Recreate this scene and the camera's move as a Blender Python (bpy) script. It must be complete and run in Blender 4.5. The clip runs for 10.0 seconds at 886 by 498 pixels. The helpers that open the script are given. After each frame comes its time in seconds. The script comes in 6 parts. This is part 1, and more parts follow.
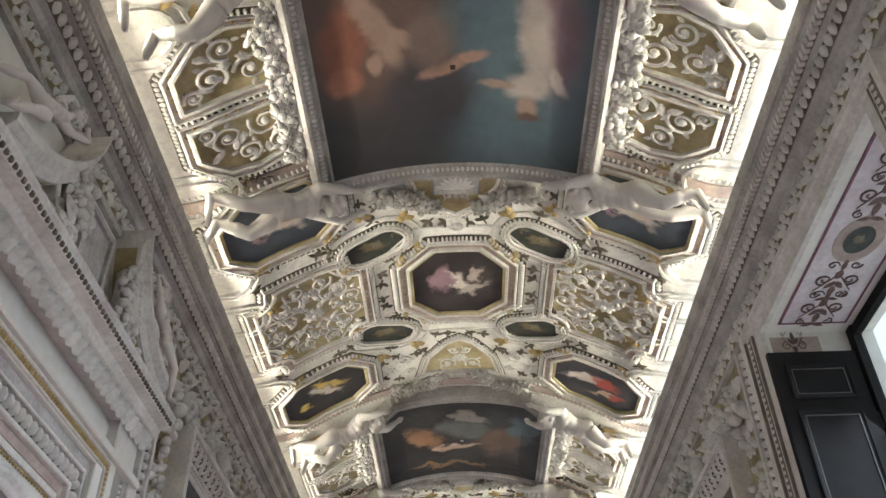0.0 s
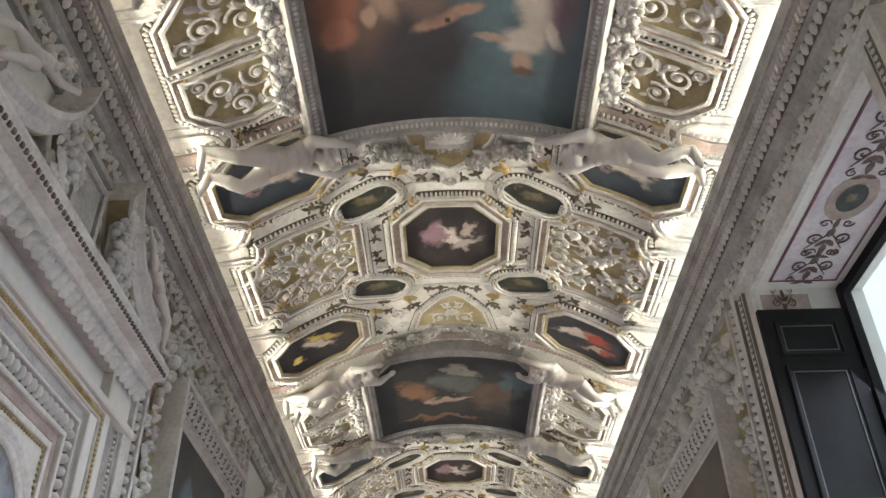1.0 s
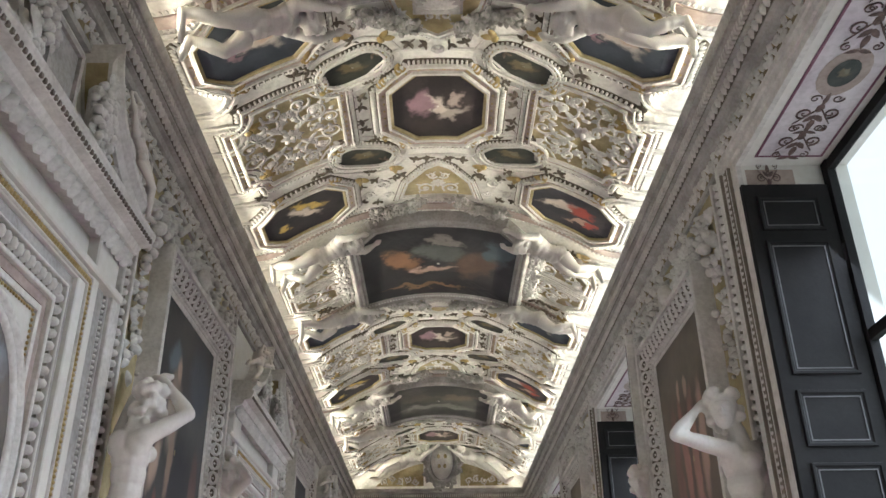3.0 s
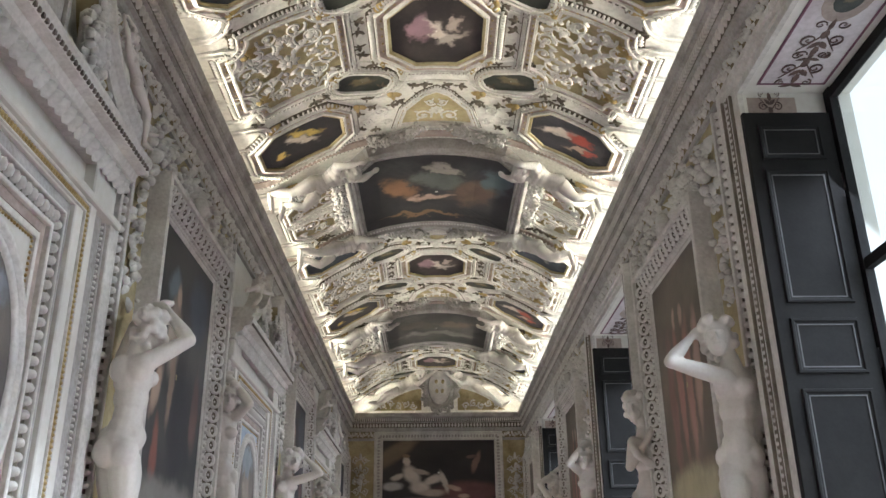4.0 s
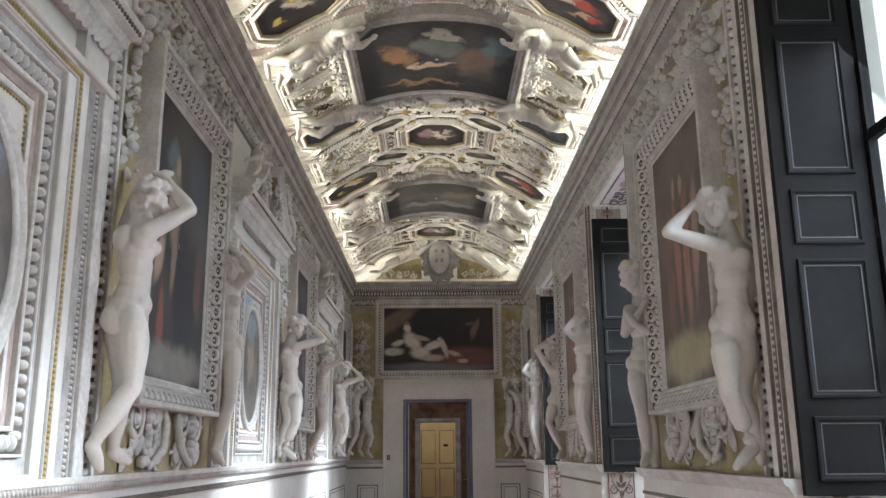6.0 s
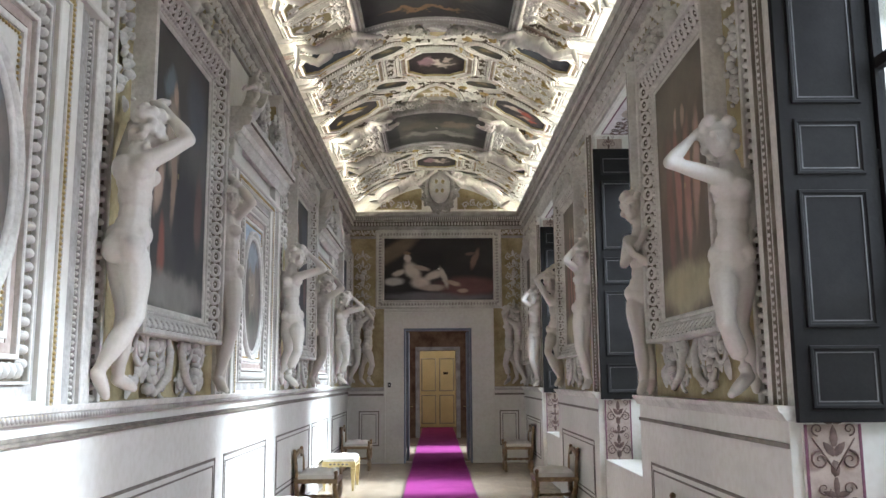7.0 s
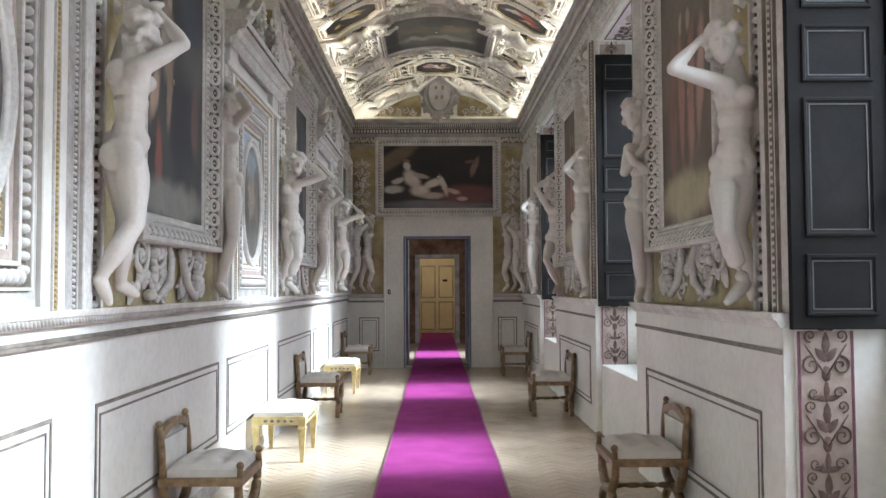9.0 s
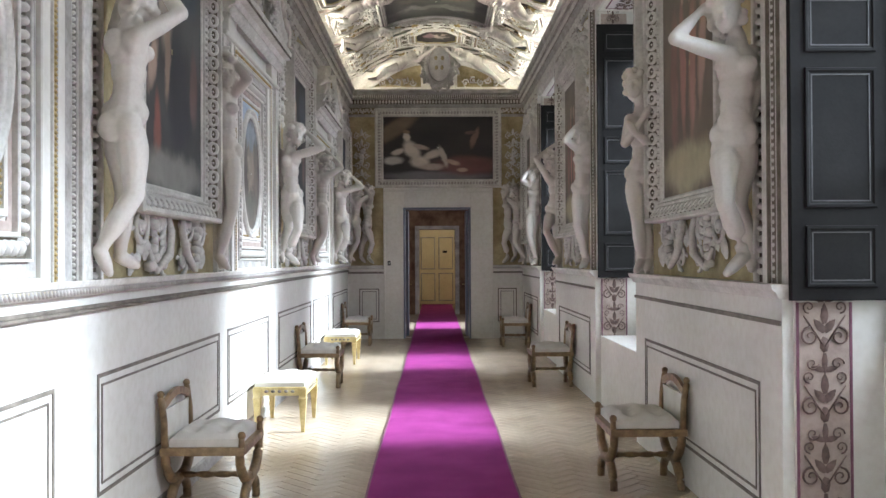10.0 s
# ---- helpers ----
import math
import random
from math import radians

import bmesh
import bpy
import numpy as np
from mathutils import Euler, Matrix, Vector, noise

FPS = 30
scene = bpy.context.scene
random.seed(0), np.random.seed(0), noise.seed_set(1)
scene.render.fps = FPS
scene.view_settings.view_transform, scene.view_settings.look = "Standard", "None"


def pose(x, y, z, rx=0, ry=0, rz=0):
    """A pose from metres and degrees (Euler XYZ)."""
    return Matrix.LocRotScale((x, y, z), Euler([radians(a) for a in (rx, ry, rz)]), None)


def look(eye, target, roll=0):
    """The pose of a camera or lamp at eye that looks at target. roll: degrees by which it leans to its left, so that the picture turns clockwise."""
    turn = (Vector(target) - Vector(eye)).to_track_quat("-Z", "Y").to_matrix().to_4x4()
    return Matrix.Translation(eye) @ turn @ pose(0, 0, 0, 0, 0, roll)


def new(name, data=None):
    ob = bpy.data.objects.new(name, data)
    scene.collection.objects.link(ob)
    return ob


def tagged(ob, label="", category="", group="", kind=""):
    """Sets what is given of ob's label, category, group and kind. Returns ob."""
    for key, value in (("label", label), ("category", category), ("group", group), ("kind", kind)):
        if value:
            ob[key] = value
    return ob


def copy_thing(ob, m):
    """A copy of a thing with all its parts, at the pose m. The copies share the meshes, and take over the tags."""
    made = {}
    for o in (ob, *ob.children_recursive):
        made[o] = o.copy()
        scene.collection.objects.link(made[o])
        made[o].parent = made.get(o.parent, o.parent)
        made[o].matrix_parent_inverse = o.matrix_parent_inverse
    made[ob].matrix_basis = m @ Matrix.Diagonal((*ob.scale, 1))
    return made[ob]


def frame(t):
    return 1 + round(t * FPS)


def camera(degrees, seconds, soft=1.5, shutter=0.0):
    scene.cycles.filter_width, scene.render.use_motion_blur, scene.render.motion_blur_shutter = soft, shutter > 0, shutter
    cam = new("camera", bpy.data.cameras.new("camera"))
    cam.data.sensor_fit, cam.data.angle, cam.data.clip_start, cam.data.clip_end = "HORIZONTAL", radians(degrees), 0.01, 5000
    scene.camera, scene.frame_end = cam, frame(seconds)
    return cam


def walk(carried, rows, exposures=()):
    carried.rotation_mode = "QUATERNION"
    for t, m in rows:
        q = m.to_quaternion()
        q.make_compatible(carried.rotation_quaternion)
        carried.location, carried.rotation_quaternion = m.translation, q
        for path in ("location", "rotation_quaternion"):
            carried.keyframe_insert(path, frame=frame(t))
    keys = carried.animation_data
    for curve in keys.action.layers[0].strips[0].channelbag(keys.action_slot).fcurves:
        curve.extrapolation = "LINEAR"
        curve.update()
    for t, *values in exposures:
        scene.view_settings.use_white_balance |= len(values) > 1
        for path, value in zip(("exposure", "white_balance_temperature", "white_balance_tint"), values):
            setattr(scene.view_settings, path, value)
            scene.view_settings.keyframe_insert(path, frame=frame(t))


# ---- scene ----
# camera: stands still at eye height and tilts down along the gallery
cam = camera(54.57, 10.0)
PATH = [
    (0.0, 0.853, 38.356, -1.249),
    (0.5, 0.757, 37.030, -1.196),
    (1.0, 0.366, 35.346, -1.072),
    (1.5, 0.011, 33.639, -1.009),
    (2.0, -0.402, 31.114, -0.847),
    (2.5, -0.527, 28.977, -0.800),
    (4.0, -0.647, 21.922, -0.610),
    (4.5, -0.626, 19.690, -0.524),
    (5.0, -0.599, 17.286, -0.456),
    (5.5, -0.577, 15.397, -0.503),
    (7.0, -0.516, 8.652, -0.420),
    (7.5, -0.528, 6.647, -0.327),
    (8.0, -0.525, 5.128, -0.295),
    (8.5, -0.529, 3.974, -0.272),
    (9.0, -0.513, 2.520, -0.278),
    (9.5, -0.513, 1.445, -0.299),
    (10.0, -0.510, 0.609, -0.275)]
walk(cam, [(t, pose(0, 0, 1.6, 90 + p, 0, y) @ pose(0, 0, 0, 0, 0, r)) for t, y, p, r in PATH],
     exposures=[(0, 0.52), (4.5, 0.60), (10, 0.73)])

# ---- world and large lights ----
world = bpy.data.worlds.new("sky")
scene.world = world
world.use_nodes = True
wn = world.node_tree.nodes
sky = wn.new("ShaderNodeTexSky")
sky.sky_type = 'NISHITA'
sky.sun_disc = False
sky.sun_elevation = radians(34)
sky.sun_rotation = radians(86)
veil = wn.new("ShaderNodeMix")
veil.data_type = 'RGBA'
veil.inputs[0].default_value = 0.75
veil.inputs[7].default_value = (6.4, 6.9, 7.4, 1)
world.node_tree.links.new(sky.outputs[0], veil.inputs[6])
world.node_tree.links.new(veil.outputs[2], wn["Background"].inputs[0])
wn["Background"].inputs[1].default_value = 0.15


def area_lamp(name, m, sx, sy, watts, colour, spread=180):
    lamp = bpy.data.lights.new(name, 'AREA')
    lamp.shape, lamp.size, lamp.size_y, lamp.energy, lamp.color = 'RECTANGLE', sx, sy, watts, colour
    lamp.spread = radians(spread)
    ob = new(name, lamp)
    ob.matrix_world = m
    return ob


# ---- plan ----
XW, XE, YN, YS = -1.74, 1.80, 17.13, -3.0      # inner wall faces
CX, CROWN, RAD = 0.03, 5.65, 2.45              # vault axis, crown height, radius
OCT = [0.5, 5.53, 10.58, 15.6]                 # octagon centres on the vault
PIC = [3.28, 8.15, 13.15]                      # large ceiling pictures
NICHE = [-1.97, 3.06, 8.09, 13.12]             # blind doorcases, west wall
BAYW = [0.65, 5.6, 10.68, 15.72]               # statue bays, west wall
WIN = [-1.6, 3.42, 8.47, 13.42]                # windows, east wall
BAYE = [0.9, 5.93, 10.95, 15.78]               # statue bays, east wall
WHALF, SILL, HEAD, XO = 0.87, 0.72, 4.29, 2.33
LEDGE, LEDGE_W = 1.46, 1.50                     # tops of the dado ledges, east and west

for y in WIN:
    area_lamp("window_daylight", pose(XO + 0.42, y, 3.05, 0, 50, 0), 1.8, 1.7, 58, (0.74, 0.83, 1.0), 120)
# warm light strips hidden behind the cornice, turned up and across the vault
WARM = (1.0, 0.948, 0.80)
MID = (YS + YN) / 2
area_lamp("cove_light", Matrix.Translation((XW + 0.045, MID, 4.905)) @ Matrix.Rotation(radians(-90 - 27), 4, 'Y'), 0.05, 19.8, 84, WARM, 62)
area_lamp("cove_light", Matrix.Translation((XE - 0.045, MID, 4.905)) @ Matrix.Rotation(radians(90 + 27), 4, 'Y'), 0.05, 19.8, 84, WARM, 62)
area_lamp("cove_light", Matrix.Translation((0.03, YN - 0.045, 4.905)) @ Matrix.Rotation(radians(-148), 4, 'X'), 3.3, 0.05, 44, WARM, 170)
sun = new("sun", bpy.data.lights.new("sun", 'SUN'))
sun.data.energy, sun.data.angle, sun.data.color = 13, radians(18), (0.72, 0.85, 1.0)
sun.matrix_world = look((6.0, 0.4, 4.05), (0.0, 0.0, 0.0))


# ---- materials ----
def material(name, c1, c2, rough=0.7, scale=6.0, bump=0.2, fine=60.0, metal=0.0, c3=None, spec=0.4):
    m = bpy.data.materials.new(name)
    m.use_nodes = True
    n, l = m.node_tree.nodes, m.node_tree.links
    b = n["Principled BSDF"]
    co = n.new("ShaderNodeTexCoord")
    big = n.new("ShaderNodeTexNoise")
    big.inputs["Scale"].default_value, big.inputs["Detail"].default_value = scale, 6
    small = n.new("ShaderNodeTexNoise")
    small.inputs["Scale"].default_value, small.inputs["Detail"].default_value = fine, 3
    l.new(co.outputs["Object"], big.inputs["Vector"])
    l.new(co.outputs["Object"], small.inputs["Vector"])
    ramp = n.new("ShaderNodeValToRGB")
    ramp.color_ramp.elements[0].position, ramp.color_ramp.elements[1].position = 0.32, 0.68
    ramp.color_ramp.elements[0].color, ramp.color_ramp.elements[1].color = (*c1, 1), (*c2, 1)
    l.new(big.outputs[0], ramp.inputs[0])
    mix = n.new("ShaderNodeMix")
    mix.data_type, mix.blend_type = 'RGBA', 'MULTIPLY'
    mix.inputs[0].default_value = 0.55
    g = n.new("ShaderNodeValToRGB")
    g.color_ramp.elements[0].position, g.color_ramp.elements[1].position = 0.3, 0.6
    g.color_ramp.elements[0].color = (*(c3 or (0.70, 0.69, 0.67)), 1)
    l.new(small.outputs[0], g.inputs[0])
    l.new(ramp.outputs[0], mix.inputs[6])
    l.new(g.outputs[0], mix.inputs[7])
    l.new(mix.outputs[2], b.inputs["Base Color"])
    b.inputs["Roughness"].default_value = rough
    b.inputs["Metallic"].default_value = metal
    b.inputs["Specular IOR Level"].default_value = spec
    if bump:
        bp = n.new("ShaderNodeBump")
        bp.inputs["Strength"].default_value, bp.inputs["Distance"].default_value = bump, 0.01
        l.new(small.outputs[0], bp.inputs["Height"])
        l.new(bp.outputs[0], b.inputs["Normal"])
    return m


STUCCO = material("white_stucco", (0.55, 0.53, 0.485), (0.72, 0.70, 0.65), 0.75, 5, 0.4, 38)
VAULT = material("vault_stucco", (0.69, 0.672, 0.615), (0.80, 0.78, 0.71), 0.75, 2.5, 0.3, 30)
# grey-brown grounds and sprigs, darkened so crevice shade lies in the colour
DUSK = material("grey_brown_ground_and_shade", (0.085, 0.072, 0.052), (0.18, 0.152, 0.112), 0.8, 6, 0.3, 40)
# aged grey stucco; its darkness also stands in for shade on the cornice
GREYST = material("aged_shaded_stucco", (0.31, 0.29, 0.262), (0.50, 0.48, 0.45), 0.75, 5, 0.4, 40)
PLASTER = material("painted_plaster", (0.665, 0.65, 0.595), (0.76, 0.745, 0.69), 0.6, 1.2, 0.08, 18, c3=(0.86, 0.84, 0.80))
ROSE = material("rose_band", (0.34, 0.265, 0.23), (0.49, 0.405, 0.355), 0.75, 7, 0.3, 40)
OCHRE = material("ochre_ground", (0.29, 0.23, 0.11), (0.50, 0.425, 0.25), 0.65, 4, 0.3, 30)
GILT = material("gilding", (0.34, 0.24, 0.09), (0.52, 0.40, 0.19), 0.45, 9, 0.2, 50, metal=0.35)
MARBLE = material("stucco_statue", (0.62, 0.58, 0.52), (0.72, 0.69, 0.64), 0.5, 1.6, 0.05, 60, c3=(0.9, 0.89, 0.87))
SHUT = material("blue_grey_paint", (0.016, 0.0152, 0.0148), (0.024, 0.0228, 0.0222), 0.75, 3, 0.08, 60, c3=(0.85, 0.85, 0.85), spec=0.08)
SHUTL = material("pale_grey_bead", (0.06, 0.058, 0.057), (0.11, 0.107, 0.105), 0.45, 5, 0.1, 60)
LINE = material("grey_brown_line", (0.13, 0.11, 0.09), (0.24, 0.21, 0.17), 0.6, 12, 0.1, 60)
GROT = material("pink_grotesque_ground", (0.37, 0.29, 0.245), (0.50, 0.41, 0.355), 0.7, 4, 0.1, 30)
GROOVE = material("groove_brown", (0.15, 0.13, 0.10), (0.27, 0.24, 0.19), 0.75, 8, 0.2, 50)
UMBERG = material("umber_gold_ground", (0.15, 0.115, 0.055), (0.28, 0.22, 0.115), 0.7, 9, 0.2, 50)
PALEBLUE = material("pale_blue_fresco", (0.30, 0.38, 0.48), (0.46, 0.53, 0.60), 0.75, 4, 0.1, 30)
SOFF = material("pale_grotesque_ground", (0.58, 0.52, 0.54), (0.70, 0.65, 0.66), 0.7, 4, 0.1, 30)
INK = material("dark_grotesque_paint", (0.09, 0.06, 0.05), (0.20, 0.13, 0.11), 0.7, 20, 0.0, 60)
PURP = material("plum_border", (0.15, 0.06, 0.09), (0.24, 0.10, 0.14), 0.7, 10, 0.0, 60)
WOOD = material("brown_giltwood", (0.16, 0.10, 0.05), (0.34, 0.23, 0.12), 0.4, 14, 0.2, 70)
GILTW = material("gilded_stool_wood", (0.50, 0.38, 0.16), (0.72, 0.60, 0.32), 0.4, 10, 0.15, 60, metal=0.3)
LINEN = material("cream_cushion_linen", (0.62, 0.59, 0.53), (0.72, 0.70, 0.65), 0.9, 8, 0.15, 220, c3=(0.88, 0.87, 0.84))
CARPET = material("magenta_carpet", (0.245, 0.032, 0.155), (0.31, 0.045, 0.20), 0.95, 3, 0.5, 260, spec=0.1)
BLUEG = material("blue_grey_door_lining", (0.16, 0.19, 0.24), (0.24, 0.28, 0.34), 0.5, 4, 0.1, 40)
BROWN = material("brown_tapestry_wall", (0.10, 0.05, 0.03), (0.24, 0.15, 0.09), 0.8, 5, 0.3, 30)
CREAM = material("cream_door_paint", (0.70, 0.62, 0.42), (0.78, 0.70, 0.50), 0.45, 2, 0.05, 30)
BLACK = material("black_plastic", (0.02, 0.02, 0.02), (0.03, 0.03, 0.03), 0.4, 5, 0, 50)
PLANK = material("tan_floor_tile", (0.46, 0.365, 0.265), (0.56, 0.455, 0.34), 0.20, 2.2, 0.05, 24, c3=(0.82, 0.80, 0.76), spec=0.5)
JOINT = material("floor_joint", (0.42, 0.33, 0.235), (0.48, 0.38, 0.28), 0.5, 5, 0.1, 40)
IRON = material("dark_iron", (0.02, 0.02, 0.022), (0.04, 0.04, 0.045), 0.5, 8, 0.1, 60)
# tiles vary a little one by one
pn, pl = PLANK.node_tree.nodes, PLANK.node_tree.links
hs, oi, mr = pn.new("ShaderNodeHueSaturation"), pn.new("ShaderNodeObjectInfo"), pn.new("ShaderNodeMapRange")
mr.inputs[3].default_value, mr.inputs[4].default_value = 0.94, 1.06
gi, ad = pn.new("ShaderNodeNewGeometry"), pn.new("ShaderNodeMath")
ad.operation = 'ADD'
fr = pn.new("ShaderNodeMath")
fr.operation = 'FRACT'
src = pn["Principled BSDF"].inputs["Base Color"].links[0].from_socket
pl.new(oi.outputs["Random"], ad.inputs[0])
pl.new(gi.outputs["Random Per Island"], ad.inputs[1])
pl.new(ad.outputs[0], fr.inputs[0])
pl.new(fr.outputs[0], mr.inputs[0])
pl.new(mr.outputs[0], hs.inputs["Value"])
pl.new(src, hs.inputs["Color"])
pl.new(hs.outputs[0], pn["Principled BSDF"].inputs["Base Color"])

GLASS = bpy.data.materials.new("window_glass")
GLASS.use_nodes = True
gn, gl = GLASS.node_tree.nodes, GLASS.node_tree.links
clear, gloss, both = gn.new("ShaderNodeBsdfTransparent"), gn.new("ShaderNodeBsdfGlossy"), gn.new("ShaderNodeMixShader")
clear.inputs[0].default_value = (0.94, 0.97, 0.97, 1)
gloss.inputs["Roughness"].default_value = 0.02
both.inputs[0].default_value = 0.05
gl.new(clear.outputs[0], both.inputs[1])
gl.new(gloss.outputs[0], both.inputs[2])
gl.new(both.outputs[0], gn["Material Output"].inputs["Surface"])


def glow(name, colour, strength):
    m = bpy.data.materials.new(name)
    m.use_nodes = True
    b = m.node_tree.nodes["Principled BSDF"]
    b.inputs["Base Color"].default_value = (*colour, 1)
    b.inputs["Emission Color"].default_value = (*colour, 1)
    b.inputs["Emission Strength"].default_value = strength
    return m


LED = glow("cove_light_strip", (1.0, 0.90, 0.74), 2)
LAMP = glow("warm_lamp_glass", (1.0, 0.88, 0.62), 45)


def painting(name, ground, blobs, axes=(0, 1), warp=0.20):
    """Old oil paint: a clouded ground with soft patches of colour. blobs: u, v, ru, rv, turn, colour."""
    m = bpy.data.materials.new(name)
    m.use_nodes = True
    n, l = m.node_tree.nodes, m.node_tree.links
    b = n["Principled BSDF"]
    b.inputs["Roughness"].default_value = 0.55
    co, sep, comb = n.new("ShaderNodeTexCoord"), n.new("ShaderNodeSeparateXYZ"), n.new("ShaderNodeCombineXYZ")
    l.new(co.outputs["Generated"], sep.inputs[0])
    l.new(sep.outputs[axes[0]], comb.inputs[0])
    l.new(sep.outputs[axes[1]], comb.inputs[1])
    nz = n.new("ShaderNodeTexNoise")
    nz.inputs["Scale"].default_value, nz.inputs["Detail"].default_value, nz.inputs["Roughness"].default_value = 5.0, 8, 0.62
    l.new(comb.outputs[0], nz.inputs["Vector"])
    off = n.new("ShaderNodeVectorMath")
    off.operation = 'MULTIPLY_ADD'
    off.inputs[1].default_value = (warp * 2, warp * 2, 0)
    l.new(nz.outputs[1], off.inputs[0])
    l.new(comb.outputs[0], off.inputs[2])
    gr = n.new("ShaderNodeValToRGB")
    gr.color_ramp.elements[0].position, gr.color_ramp.elements[1].position = 0.35, 0.7
    gr.color_ramp.elements[0].color, gr.color_ramp.elements[1].color = (*ground[0], 1), (*ground[1], 1)
    nz2 = n.new("ShaderNodeTexNoise")
    nz2.inputs["Scale"].default_value, nz2.inputs["Detail"].default_value = 2.3, 8
    l.new(off.outputs[0], nz2.inputs["Vector"])
    l.new(nz2.outputs[0], gr.inputs[0])
    last = gr.outputs[0]
    for u, v, ru, rv, turn, colour in blobs:
        mp = n.new("ShaderNodeMapping")
        mp.vector_type = 'TEXTURE'
        mp.inputs["Location"].default_value = (u + warp, v + warp, 0)
        mp.inputs["Rotation"].default_value = (0, 0, radians(turn))
        mp.inputs["Scale"].default_value = (ru, rv, 1)
        l.new(off.outputs[0], mp.inputs["Vector"])
        ln = n.new("ShaderNodeVectorMath")
        ln.operation = 'LENGTH'
        l.new(mp.outputs[0], ln.inputs[0])
        rm = n.new("ShaderNodeMapRange")
        rm.interpolation_type = 'SMOOTHSTEP'
        rm.inputs[1].default_value, rm.inputs[2].default_value = 1.25, 0.55
        l.new(ln.outputs["Value"], rm.inputs[0])
        mx = n.new("ShaderNodeMix")
        mx.data_type = 'RGBA'
        shade = n.new("ShaderNodeMix")
        shade.data_type, shade.blend_type = 'RGBA', 'MULTIPLY'
        shade.inputs[0].default_value = 0.7
        shade.inputs[6].default_value = (*colour, 1)
        l.new(nz.outputs[0], shade.inputs[7])
        br = n.new("ShaderNodeMix")
        br.data_type, br.blend_type = 'RGBA', 'MULTIPLY'
        br.inputs[0].default_value = 1
        br.inputs[7].default_value = (1.7, 1.7, 1.7, 1)
        l.new(shade.outputs[2], br.inputs[6])
        l.new(rm.outputs[0], mx.inputs[0])
        l.new(last, mx.inputs[6])
        l.new(br.outputs[2], mx.inputs[7])
        last = mx.outputs[2]
    cr = n.new("ShaderNodeTexNoise")
    cr.inputs["Scale"].default_value = 90
    bp = n.new("ShaderNodeBump")
    bp.inputs["Strength"].default_value, bp.inputs["Distance"].default_value = 0.15, 0.004
    l.new(comb.outputs[0], cr.inputs["Vector"])
    l.new(cr.outputs[0], bp.inputs["Height"])
    l.new(bp.outputs[0], b.inputs["Normal"])
    l.new(last, b.inputs["Base Color"])
    return m


FLESH, PALE, RED = (0.42, 0.30, 0.23), (0.50, 0.44, 0.38), (0.34, 0.06, 0.04)
YELL, MAUVE = (0.50, 0.36, 0.10), (0.24, 0.15, 0.17)


